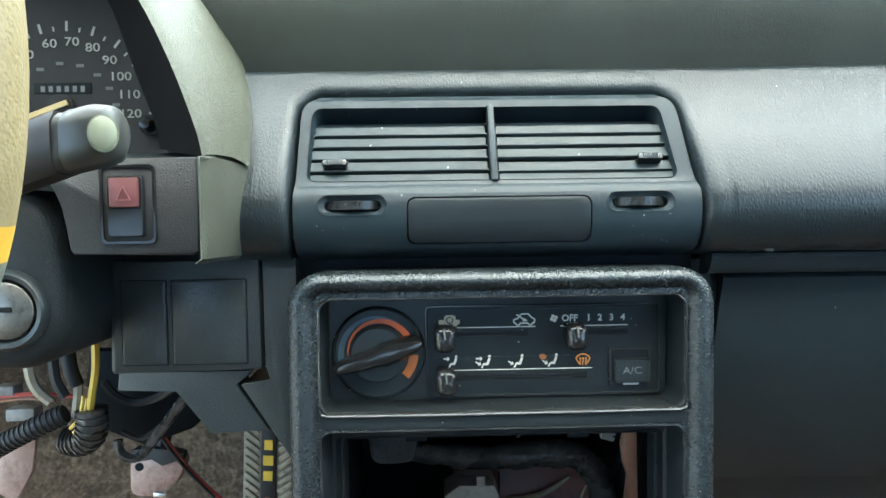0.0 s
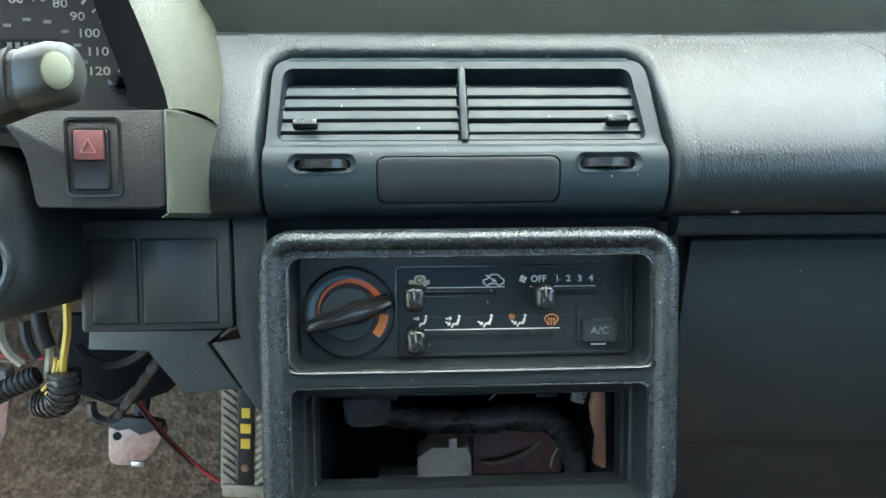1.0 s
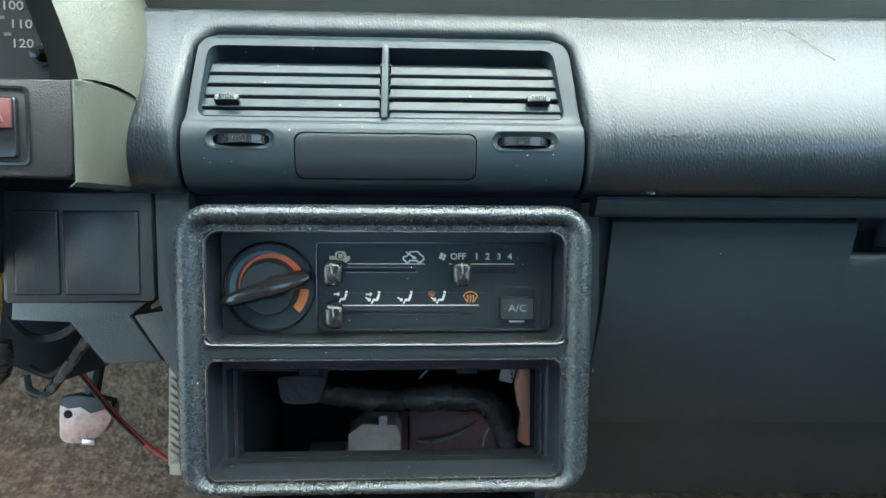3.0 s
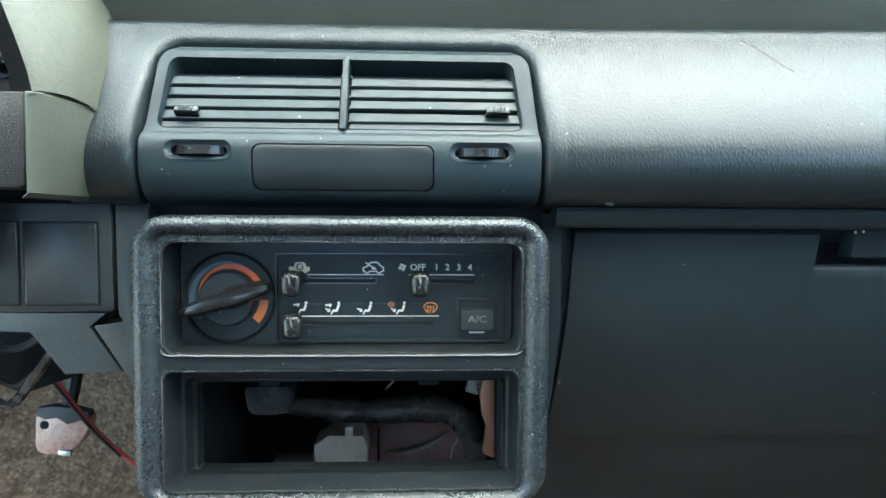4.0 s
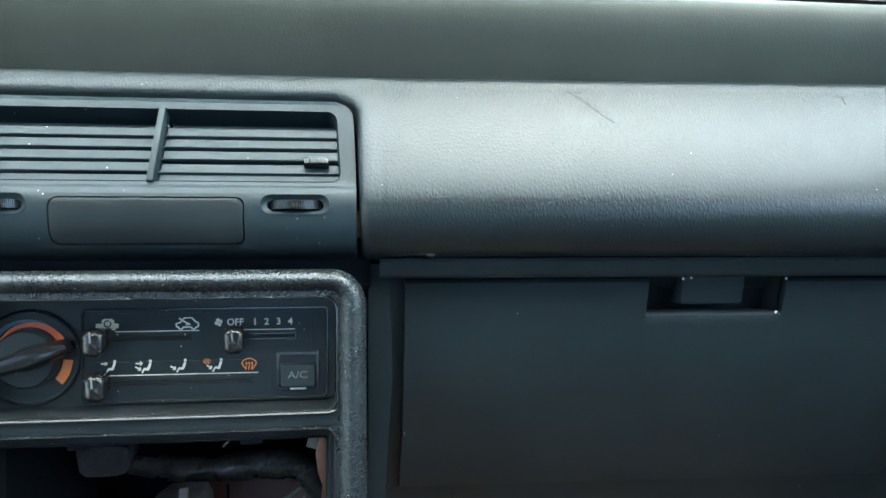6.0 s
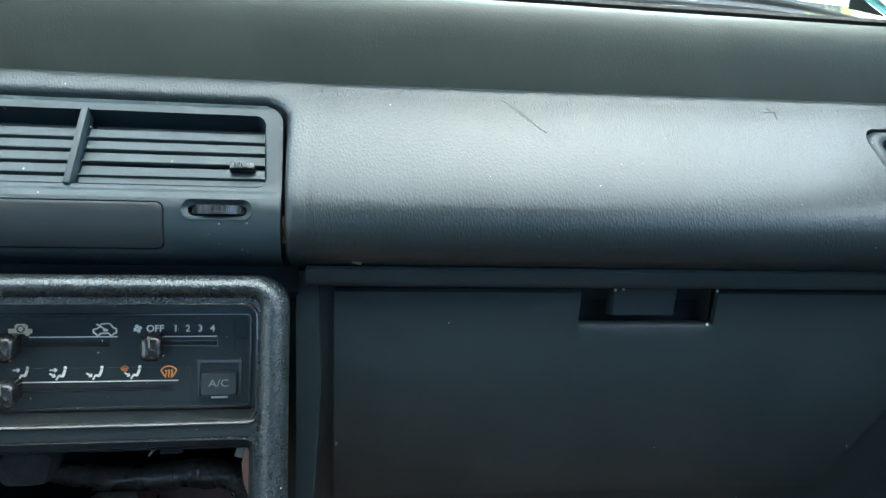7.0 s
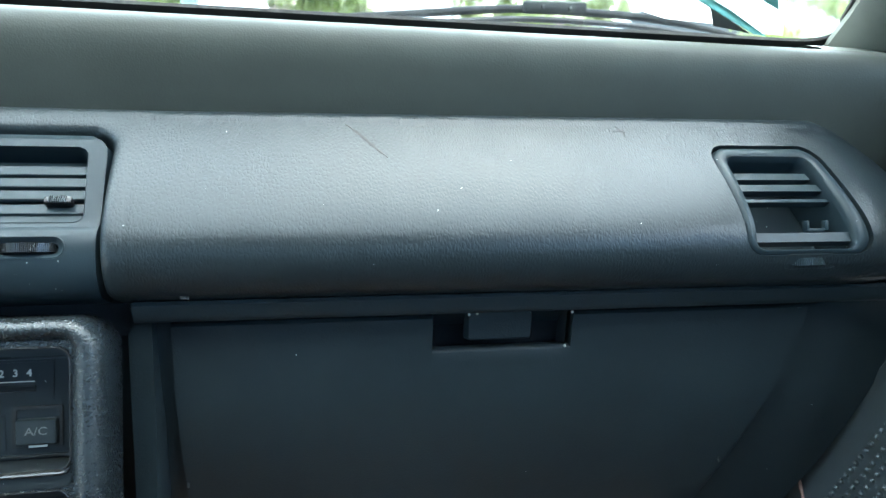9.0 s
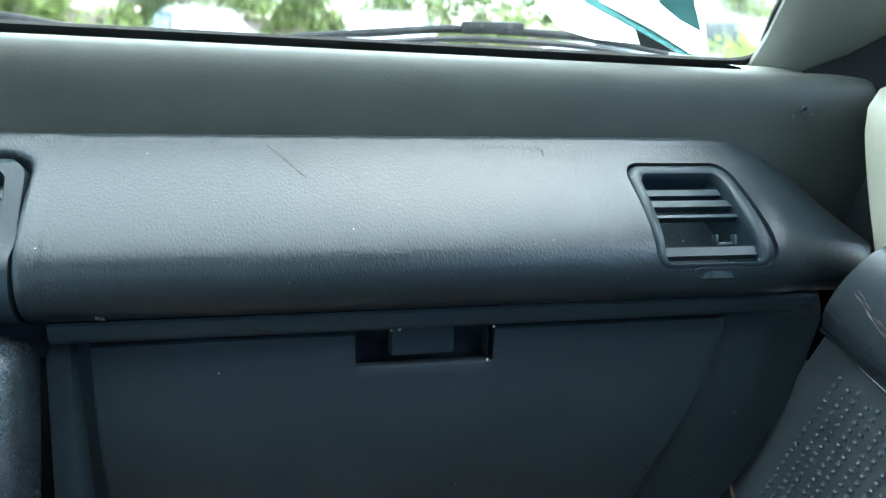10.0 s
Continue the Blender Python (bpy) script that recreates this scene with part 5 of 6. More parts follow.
cable("red_cable", [(-0.248, 0.500, 0.455), (-0.2354, 0.500, 0.4277), (-0.2104, 0.500, 0.3731), (-0.1681, 0.500, 0.3181), (-0.124, 0.500, 0.307), (-0.09, 0.50, 0.315)], 0.0022, WIRE_R, "dark red cable crossing the driver's footwell", frame_=FLAT)
cable("rubber_hose", [(-0.252, 0.497, 0.458), (-0.238, 0.497, 0.431), (-0.2145, 0.497, 0.3800), (-0.1900, 0.498, 0.340)], 0.0018, RUBBER, "black cable running beside a red one", frame_=FLAT)
plug = thing("cable_connector", (-0.325, 0.10, -0.09), "dirty white plug connector hanging among cables", "connector")
part("body", box((-0.328, 0.098, -0.0915), (0.020, 0.012, 0.009), 0.0015), CONN, plug)
part("collar", box((-0.3385, 0.098, -0.0745), (0.014, 0.012, 0.007), 0.001), CONN, plug)
tag_ = thing("metal_bracket", (-0.33, 0.12, -0.14), "scratched white metal bracket under the column", "bracket")
part("plate", slab([(-0.334, -0.116), (-0.366, -0.112), (-0.372, -0.152), (-0.352, -0.166), (-0.338, -0.142)], 0.120, 0.124, 0.001), PINK, tag_)

# ---- radio cavity ----
cavity = thing("radio_cavity", (0, 0.1, -0.16), "dark hollow behind the empty radio slot", "cavity", kind="structure")
# near-black box gives the hollow its darkness
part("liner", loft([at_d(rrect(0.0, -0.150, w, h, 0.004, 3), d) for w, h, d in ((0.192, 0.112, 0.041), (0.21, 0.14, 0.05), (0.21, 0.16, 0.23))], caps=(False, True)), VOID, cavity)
block = thing("connector_block", (-0.014, 0.10, -0.173), "pale grey plastic connector block inside the radio slot", "connector")
part("body", slab([(0.0030, -0.1530), (-0.0225, -0.1525), (-0.0330, -0.1600), (-0.0330, -0.1860), (0.0070, -0.1860), (0.0065, -0.1600)], 0.100, 0.130, 0.0015), CONN, block)
part("lug", box((-0.007, 0.100, -0.1495), (0.006, 0.004, 0.008), 0.001), CONN, block)
part("side_body", box((-0.047, 0.098, -0.1755), (0.028, 0.02, 0.016), 0.002), LOWER, block)
tray = thing("maroon_housing", (0.03, 0.17, -0.19), "dark maroon plastic housing behind the radio slot", "housing")
part("body", loft([at_d(rrect(0.032, -0.179, w, h, 0.004, 4), d) for w, h, d in ((0.112, 0.040, 0.18), (0.110, 0.038, 0.158), (0.106, 0.034, 0.156))], caps=(False, True)), MAROON, tray)
part("seam", box((0.012, 0.1555, -0.182), (0.0016, 0.002, 0.034)), VOID, tray)
for u in (-0.008, 0.049):
    part("cable_clip", box((u, 0.150, -0.1515), (0.012, 0.01, 0.008), 0.0015), VOID, tray)
loom = cable("wiring_loom", [(-0.060, 0.15, -0.143), (-0.022, 0.140, -0.1459), (0.0133, 0.135, -0.1448), (0.0403, 0.132, -0.1417), (0.0680, 0.130, -0.1425), (0.0835, 0.130, -0.1560), (0.0910, 0.132, -0.178), (0.097, 0.135, -0.205)], [0.008, 0.009, 0.0095, 0.0105, 0.0108, 0.0105, 0.010, 0.009], TAPE, "taped black wiring loom behind the radio slot")
for a, c, r in (((0.020, 0.1345, -0.1442), (0.032, 0.133, -0.1427), 0.0110), ((0.050, 0.131, -0.1412), (0.060, 0.1305, -0.1415), 0.0117), ((0.0790, 0.130, -0.1500), (0.0850, 0.130, -0.1590), 0.0114)):
    part("tape_wrap", tube([a, tuple(Vector(a).lerp(Vector(c), 0.5)), c], r, 12), TAPE, loom, "loose band of tape")
cable("white_cable", [(0.0190, 0.152, -0.1850), (0.034, 0.150, -0.1845), (0.052, 0.150, -0.179), (0.0685, 0.152, -0.1690)], [0.0012, 0.0022, 0.0020, 0.0012], WIRE_W, "white cable end inside the radio slot")
cable("white_cable", [(0.070, 0.12, -0.178), (0.0715, 0.12, -0.170), (0.075, 0.12, -0.163)], 0.0009, WIRE_W, "thin white cable end poking upwards")
cable("white_cable", [(0.020, 0.10, -0.118), (0.028, 0.10, -0.110), (0.038, 0.10, -0.105)], 0.0008, CONN, "thin grey cable hanging loose")
pin = thing("white_connector", (0.086, 0.09, -0.118), "small off-white perforated connector", "connector")
part("body", box((0.0855, 0.095, -0.1110), (0.010, 0.006, 0.017), 0.001, turn=Matrix.Rotation(radians(16), 4, "Y")), CONN, pin)
for k in range(4):
    part("hole", box((0.0868 + 0.0003 * k, 0.0915, -0.1060 - 0.0034 * k), (0.0012, 0.001, 0.0010)), VOID, pin)
strap = thing("rusty_bracket", (0.092, 0.07, -0.155), "orange-brown rusty bracket beside the radio slot", "bracket")
part("plate", slab([(0.0965, -0.0990), (0.0905, -0.1000), (0.0870, -0.1150), (0.0885, -0.1280), (0.0915, -0.1370), (0.0895, -0.1550), (0.0950, -0.1580), (0.0975, -0.1580)], 0.068, 0.076, 0.001), RUST, strap)
# a greyish plastic box, modelled with uneven sides
blob = thing("grey_box", (-0.072, 0.12, -0.14), "rough grey plastic box inside the radio slot", "foam")
bm = loft([[(u + 0.0012 * noise.noise(Vector((u * 90, i, h * 90))), d, h + 0.0012 * noise.noise(Vector((h * 90, u * 90, i)))) for u, h in rrect(-0.0715, -0.1335, w, hh, r, 5, top=w * 1.30, mids=5)] for i, (w, hh, r, d) in enumerate(((0.030, 0.0225, 0.003, 0.150), (0.0305, 0.0235, 0.004, 0.130), (0.029, 0.022, 0.005, 0.1255), (0.022, 0.015, 0.004, 0.1250)))], caps=(True, True))
part("lump", bm, GREY_BOX, blob)
for u in (-0.052, 0.050):
    part("slot_tab", box((u, 0.041, -0.0945), (0.0130, 0.004, 0.0080), 0.0008), VOID, console)

# ---- driver's footwell ----
floor = thing("floor", (0.0, 0.2, 0.2), "worn brown carpet, dusty with grit", "floor", kind="structure", frame_=FLAT)
bm = bmesh.new()
foot = [(-0.9, 0.19), (-0.3, 0.19), (0.3, 0.195), (0.55, 0.20), (0.66, 0.215), (0.76, 0.28), (0.86, 0.40), (0.93, 0.55), (0.95, 0.75)]
P = curve(foot, 60)
loft([[(x, p.x, p.y + 0.004 * noise.noise(Vector((x * 14, p.x * 14, 0)))) for p in P] for x in even(-0.72, 0.84, 70)], closed=False, bm=bm)
part("carpet", bm, CARPET, floor, frame_=FLAT)
pedal = thing("accelerator_pedal", (-0.125, 0.46, 0.33), "worn aluminium-ribbed accelerator pedal with a black middle strip", "pedal", frame_=FLAT)
PEDAL = Matrix.Translation((-0.1205, 0.462, 0.395)) @ Matrix.Rotation(radians(-14), 4, "X") @ Matrix.Rotation(radians(4), 4, "Y")
part("plate", box((0, 0.004, 0.009), (0.050, 0.006, 0.112), 0.002), PLATED, pedal, "dull tan scratched plate", frame_=PEDAL)
part("middle_strip", box((0, 0.0, 0.009), (0.015, 0.004, 0.110), 0.001), RUBBER, pedal, frame_=PEDAL)
for k in range(-4, 8):
    for sx in (-1, 1):
        part("rib", box((sx * 0.0165, 0.0, k * 0.0085), (0.0165, 0.003, 0.0042), 0.0008, turn=Matrix.Rotation(radians(-38 * sx), 4, "Y")), WIRE_W, pedal, frame_=PEDAL)
for k, (z, w) in enumerate(((0.036, 0.008), (0.020, 0.010), (0.004, 0.009))):
    part("yellow_mark", box((0.0, -0.0024, z), (w, 0.0006, 0.010), 0.0), WIRE_Y, pedal, frame_=PEDAL)
part("rivet", lathe([(0.004, 0), (0.003, 0.002), (0, 0.0024)], 14, xf=Matrix.Translation((0, -0.002, -0.022))), RUST, pedal, frame_=PEDAL)
part("end_pad", box((0.000, -0.001, -0.0465), (0.044, 0.006, 0.013), 0.002), WIRE_W, pedal, "white pad with yellow smear", frame_=PEDAL)
arm_ = thing("brake_pedal", (-0.25, 0.51, 0.35), "chipped pinkish brake pedal arm end with a bolt hole", "pedal", frame_=FLAT)
BR = Matrix.Translation((-0.250, 0.506, 0.366)) @ Matrix.Rotation(radians(-20), 4, "X") @ Matrix.Rotation(radians(6), 4, "Y")
OUT = [tuple(p) for p in curve([(-0.029, 0.013), (-0.0275, -0.010), (-0.0255, -0.022), (-0.019, -0.0262), (0.000, -0.0245), (0.018, -0.013), (0.0275, 0.006), (0.027, 0.020), (0.010, 0.026), (-0.012, 0.026), (-0.025, 0.022), (-0.029, 0.013)], 40)][:-1]
part("plate", slab(OUT, 0.0, 0.014, 0.004), PINK, arm_, "chipped pinkish white paint", frame_=BR)
part("rubber_cap", slab([(-0.0275, 0.0150), (-0.0180, 0.0120), (-0.0060, 0.0150), (0.0060, 0.0090), (0.0150, 0.0130), (0.0275, 0.0180), (0.0270, 0.0250), (0.0100, 0.0275), (-0.0120, 0.0275), (-0.0260, 0.0235)], -0.0012, 0.010, 0.002), RUBBER, arm_, frame_=BR)
part("hole", lathe([(0.0045, 0.0), (0.0045, 0.0006), (0, 0.0006)], 16, xf=Matrix.Translation((-0.018, 0.0, 0.006))), VOID, arm_, frame_=BR)
part("lug", box((0.006, -0.001, -0.0215), (0.014, 0.005, 0.006), 0.0015), METAL, arm_, frame_=BR)
part("stem", tube([(0.0, 0.01, 0.02), (-0.004, 0.03, 0.08), (-0.01, 0.03, 0.22)], 0.008), RUBBER, arm_, frame_=BR)

# ---- passenger door ----
door = thing("passenger_door", (0.76, 0.1, 0.3), "closed car door with dark lower panel and green-grey top trim", "car door", frame_=FLAT)


def wedge(outline, x0, x1, r=0.004, bm=None):
    """A slab of the (y, z) outline, facing the cabin at x0 and reaching out to x1."""
    c = Vector((sum(p[0] for p in outline) / len(outline), sum(p[1] for p in outline) / len(outline)))
    k = r / max((Vector(p) - c).length for p in outline)
    ins = [(p[0] + (c.x - p[0]) * k, p[1] + (c.y - p[1]) * k) for p in outline]
    return loft([[(x1, y, z) for y, z in outline], [(x0 + r, y, z) for y, z in outline], [(x0 + r * 0.3, y + (a - y) * 0.4, z + (b - z) * 0.4) for (y, z), (a, b) in zip(outline, ins)], [(x0, a, b) for a, b in ins]], caps=(True, True), bm=bm)


part("lower_panel", wedge([(0.2900, 0.6740), (0.3600, 0.4900), (0.3680, 0.30), (0.3680, 0.22), (-0.75, 0.22), (-0.75, 0.655), (0.10, 0.660)], 0.740, 0.80), DOORCARD, door, frame_=FLAT)
dots = bmesh.new()
for i in range(24):
    for j in range(26):
        y, z = 0.2703 - 0.0088 * i + 0.0026 * j, 0.641 - 0.0017 * i - 0.0079 * j - 0.0035 * (i % 2)
        tmp = bmesh.new()
        bmesh.ops.create_uvsphere(tmp, u_segments=8, v_segments=4, radius=0.0023)
        tmp.transform(Matrix.Translation((0.740, y, z)) @ Matrix.Diagonal((1.25, 1.1, 1.1, 1)))
        merge(dots, tmp)
part("speaker_grille_bumps", dots, DOORCARD, door, "rows of small raised grille bumps", frame_=FLAT)
part("armrest_base", wedge([(0.268, 0.708), (0.2925, 0.6705), (0.2395, 0.6565), (0.10, 0.622), (-0.75, 0.61), (-0.75, 0.708)], 0.733, 0.80, 0.003), BLACK, door, "flat black panel under the armrest", frame_=FLAT)
# thin glossy bead added so the moulded edge shows a highlight
part("panel_edge", tube([(0.7336, 0.2915, 0.6702), (0.7336, 0.2395, 0.6562), (0.7336, 0.10, 0.6218)], 0.0011, 6), EDGE, door, "glossy bead added along the moulded edge for its highlight", frame_=FLAT)
ARM_SEC = curve([(0.800, 0.668), (0.745, 0.669), (0.729, 0.674), (0.719, 0.690), (0.717, 0.708), (0.722, 0.730), (0.738, 0.747), (0.800, 0.757)], 24)


def arm_row(k, shrink=1.0, ahead=0.0):
    """One section of the armrest: its front edge slants back towards the top, its underside sinks away from the front."""
    row = []
    for x, z in ARM_SEC:
        front = 0.2840 - 0.36 * (z - 0.675) + 0.9 * max(0.0, x - 0.74) * 0.2
        back = front * (1 - k) - 0.75 * k
        drop = 0.25 * min(0.19, front - back) * max(0.0, min(1.0, (0.745 - z) / 0.07))
        row.append((0.80 + (x - 0.80) * shrink, back + ahead, 0.712 + (z - 0.712) * shrink - drop))
    return row


rows = [arm_row(0.0, 0.90, 0.0020), arm_row(0.0, 0.95, 0.0018), arm_row(0.0, 0.985, 0.0008)] + [arm_row(k) for k in (0.0, 0.002, 0.006, 0.012, 0.02, 0.04, 0.07, 0.11, 0.16, 0.22, 0.3, 0.5, 0.75, 1.0)]
part("armrest", loft(rows, closed=False, caps=(True, True)), ARMREST, door, "shiny black armrest", frame_=FLAT)
rng = random.Random(4)
# pale streaks stand in for the sheen along the worn armrest
for k in range(16):
    y_ = rng.uniform(0.226, 0.261)
    z_ = 0.7143 - (0.2537 - y_) * 0.58 + rng.uniform(-0.0028, 0.0028)
    x_ = 0.7161 + max(0.0, z_ - 0.705) * 0.2
    part("sheen_streak", tube([(x_, y_, z_), (x_ - 0.0002, y_ - 0.003, z_ - 0.0017), (x_, y_ - 0.007, z_ - 0.004)], [0.0001, 0.0002, 0.0001], 5), SHEEN, door, "pale streak for the sheen on the worn armrest", frame_=FLAT)
rows = []
for k in even(0.0, 1.0, 24):
    rows.append([(x, (0.2735 + 0.40 * (z - 0.74)) * (1 - k) - 0.75 * k, z) for x, z in curve([(0.83, 0.700), (0.756, 0.702), (0.747, 0.715), (0.744, 0.75), (0.743, 0.795), (0.746, 0.824), (0.756, 0.842), (0.78, 0.851), (0.83, 0.855)], 18)])
rows.insert(0, [(x + 0.0015, y + 0.003, 0.78 + (z - 0.78) * 0.99) for x, y, z in rows[0]])
rows.insert(0, [(x + 0.0045, y + 0.0025, 0.78 + (z - 0.78) * 0.97) for x, y, z in rows[0]])
rows.insert(0, [(x + 0.012, y + 0.001, 0.78 + (z - 0.78) * 0.93) for x, y, z in rows[0]])
part("top_trim", loft(rows, closed=False, caps=(True, True)), DOORTOP, door, "green-grey padded door top", frame_=FLAT)
part("sill_edge", tube([(0.7385, 0.3525, 0.489), (0.7385, 0.3470, 0.480), (0.7385, 0.338, 0.468)], [0.0008, 0.0018, 0.0012], 6), PINK, door, "pale worn edge", frame_=FLAT)
kick = thing("kick_panel", (0.76, 0.45, 0.4), "matt black footwell side panel", "kick panel", kind="structure", frame_=FLAT)
part("panel", wedge([(0.46, 0.84), (0.96, 0.84), (0.96, 0.19), (0.37, 0.19), (0.37, 0.48), (0.335, 0.62), (0.42, 0.70)], 0.757, 0.83), DARK, kick, frame_=FLAT)

# ---- windscreen, pillar, wipers ----
GLASS_TILT = math.atan2(0.43, 0.80)


def glass_at(x, w, off=0.0):
    """A point of the windscreen: x across, w up along it from its foot; off: outwards."""
    bow = -0.10 * (x / 0.8) ** 2
    return (x, 0.578 + bow * 0.6 - w * math.cos(GLASS_TILT) + off * math.sin(GLASS_TILT), 0.852 + w * math.sin(GLASS_TILT) + off * math.cos(GLASS_TILT))


window = thing("window_1", (0.1, 0.57, 0.852), "raked windscreen with a black rubber edge", "windscreen", kind="structure", frame_=FLAT)
xs = even(-0.80, 0.80, 30)


def edge_x(w):
    return 0.815 - 0.20 * w / 0.90


pane = bmesh.new()
outer = [[glass_at(x * edge_x(w) / 0.80, w) for x in xs] for w in even(0.0, 0.76, 12)]
loft(outer, closed=False, bm=pane)
out = bmesh.ops.extrude_face_region(pane, geom=pane.faces[:])["geom"]
for v in out:
    if isinstance(v, bmesh.types.BMVert):
        v.co += Vector((0, math.sin(GLASS_TILT), math.cos(GLASS_TILT))) * 0.005
glass = part("pane", pane, GLASS, window, frame_=FLAT)
glass.visible_shadow = False


def rub_x(w):
    """The windscreen's visible side edge."""
    return 0.789 - 0.50 * min(max(w - 0.0275, 0.0), 0.11) - 0.17 * max(w - 0.1375, 0.0)


trim_line = [(x, 0.0165) for x in even(-0.70, 0.735, 40)] + [tuple(p) for p in curve([(0.745, 0.0165), (0.768, 0.0175), (0.781, 0.0210), (0.7875, 0.0290), (0.785, 0.042)], 12)] + [(rub_x(w), w) for w in even(0.055, 0.76, 16)]
rows = []
for k in range(len(trim_line)):
    a, b = Vector(trim_line[max(0, k - 1)]), Vector(trim_line[min(len(trim_line) - 1, k + 1)])
    n_ = Vector((b.y - a.y, a.x - b.x)).normalized()
    p = Vector(trim_line[k])
    rows.append([glass_at(*(p + n_ * t), off) for t, off in ((0.0, -0.001), (0.0, -0.004), (0.006, -0.0055), (0.012, -0.005), (0.030, -0.003), (0.030, 0.004))])
part("rubber_edge", loft(rows, closed=False), RUBBER, window, frame_=FLAT)

pillar = thing("pillar", (0.80, 0.5, 0.86), "grey-green windscreen pillar trim", "pillar", kind="structure", frame_=FLAT)
for sx in (1, -1):
    rows = []
    for w in even(-0.05, 0.92, 16):
        e = rub_x(w) + 0.004
        base = [(e - 0.002, -0.0045), (e - 0.004, -0.012), (e + 0.010, -0.030), (e + 0.050, -0.045), (e + 0.075, -0.048), (e + 0.090, -0.020), (e + 0.09, 0.02)]
        rows.append([(sx * x, *glass_at(x, w, off)[1:]) for x, off in [(a, b) for a, b in base]])
    part("pillar_trim", loft(rows, closed=False), PILLAR, pillar, frame_=FLAT)
corner = [[glass_at(x, 0.006 + 0.5 * max(0.0, x - 0.775), -0.007), glass_at(x, 0.002, -0.012), (x, 0.462, 0.8535), (x, 0.445, 0.8525), (x, 0.43, 0.846)] for x in even(0.738, 0.86, 12)]
part("corner_cap", loft(corner, closed=False), PILLAR, pillar, frame_=FLAT)
part("quarter_trim", wedge([(0.60, 0.62), (0.60, 0.845), (0.43, 0.862), (0.37, 0.95), (0.33, 0.95), (0.32, 0.862), (0.30, 0.84), (0.30, 0.62)], 0.800, 0.84), VOID, pillar, frame_=FLAT)

cowl = thing("cowl", (0.2, 0.65, 0.85), "weathered grey cowl panel below the windscreen", "cowl", kind="structure", frame_=FLAT)
rows = [[(x, 0.585 - 0.06 * (x / 0.8) ** 2 + y, z) for y, z in curve([(0.0, 0.848), (0.015, 0.8555), (0.05, 0.8575), (0.11, 0.858), (0.16, 0.850)], 10)] for x in even(-0.85, 0.85, 30)]
part("panel", loft(rows, closed=False), COWL, cowl, frame_=FLAT)

def wiper(at, pts, hub, label):
    w = thing("wiper", at, label, "wiper", frame_=FLAT)
    part("arm", tube(pts, [0.0022] + [0.0042] * (len(pts) - 2) + [0.0022], 8), WIPER, w, frame_=FLAT)
    lo = [(x, y - 0.012, z - 0.010) for x, y, z in pts]
    part("blade", tube(lo, 0.0032, 6), RUBBER, w, frame_=FLAT)
    if hub:
        part("bridge", box(hub, (0.070, 0.010, 0.013), 0.004, turn=Matrix.Rotation(radians(-2), 4, "Y")), WIPER, w, frame_=FLAT)
        for k in (-1, 1):
            part("rivet", lathe([(0.0022, 0), (0.0016, 0.001), (0, 0.0012)], 10, xf=Matrix.Translation((hub[0] + 0.015 * k, hub[1] - 0.006, hub[2]))), RUBBER, w, frame_=FLAT)


wiper((0.56, 0.64, 0.86), [(0.355, 0.650, 0.8600), (0.43, 0.645, 0.8665), (0.52, 0.640, 0.8755), (0.60, 0.634, 0.8765), (0.68, 0.622, 0.8735), (0.76, 0.60, 0.8620)], (0.567, 0.632, 0.8790), "grey weathered wiper parked on the windscreen")
wiper((0.1, 0.65, 0.86), [(-0.30, 0.66, 0.862), (-0.15, 0.665, 0.875), (-0.02, 0.66, 0.8745), (0.07, 0.65, 0.8675), (0.165, 0.645, 0.8570)], (0.020, 0.648, 0.8735), "grey weathered wiper on the driver's side")

sticker = thing("sticker_sheet", (0.735, 0.52, 0.87), "white and teal sheet stuck in the windscreen corner", "sticker", frame_=FLAT)


def on_glass(pts, off, bm=None):
    return loft([[glass_at(x, w, off) for x, w in pts]], caps=(True, False), bm=bm)


part("sheet", on_glass([(0.7468, 0.0215), (0.7247, 0.0225), (0.6020, 0.1005), (0.5850, 0.1250), (0.6700, 0.1350)], -0.0012), SHEET, sticker, frame_=FLAT)
part("side_sheet", on_glass([(0.6740, 0.0340), (0.6258, 0.0384), (0.5880, 0.0528), (0.5518, 0.0951), (0.5400, 0.1200), (0.5750, 0.1250), (0.5906, 0.0996), (0.6484, 0.0675)], -0.0010), SHEET, sticker, frame_=FLAT)
part("teal_stripe", on_glass([(0.7330, 0.0195), (0.7180, 0.0225), (0.6484, 0.0650), (0.5906, 0.0996), (0.5700, 0.1200), (0.5800, 0.1250), (0.6030, 0.1010), (0.6700, 0.0620)], -0.0022), TEAL, sticker, frame_=FLAT)
part("dark_corner", on_glass([(0.7150, 0.0225), (0.6740, 0.0320), (0.6520, 0.0635)], -0.0018), COWL, sticker, "dark grey tinted corner", frame_=FLAT)
part("teal_patch", on_glass([(0.7126, 0.0648), (0.6810, 0.0828), (0.6501, 0.1063), (0.6400, 0.1300), (0.6700, 0.1340), (0.6788, 0.1095)], -0.0022), TEAL, sticker, frame_=FLAT)
marks = on_glass([(0.679, 0.0590), (0.685, 0.0590), (0.685, 0.0605), (0.679, 0.0605)], -0.0022)
on_glass([(0.679, 0.0630), (0.684, 0.0630), (0.684, 0.0645), (0.679, 0.0645)], -0.0022, marks)
part("print_bars", marks, RUBBER, sticker, frame_=FLAT)

# ---- cabin shell behind the view: unseen pieces that close it and shape the light ----
shell_ = thing("ceiling", (0, -0.8, 1.28), "unseen grey roof lining that closes the cabin above", "headliner", kind="structure", frame_=FLAT)
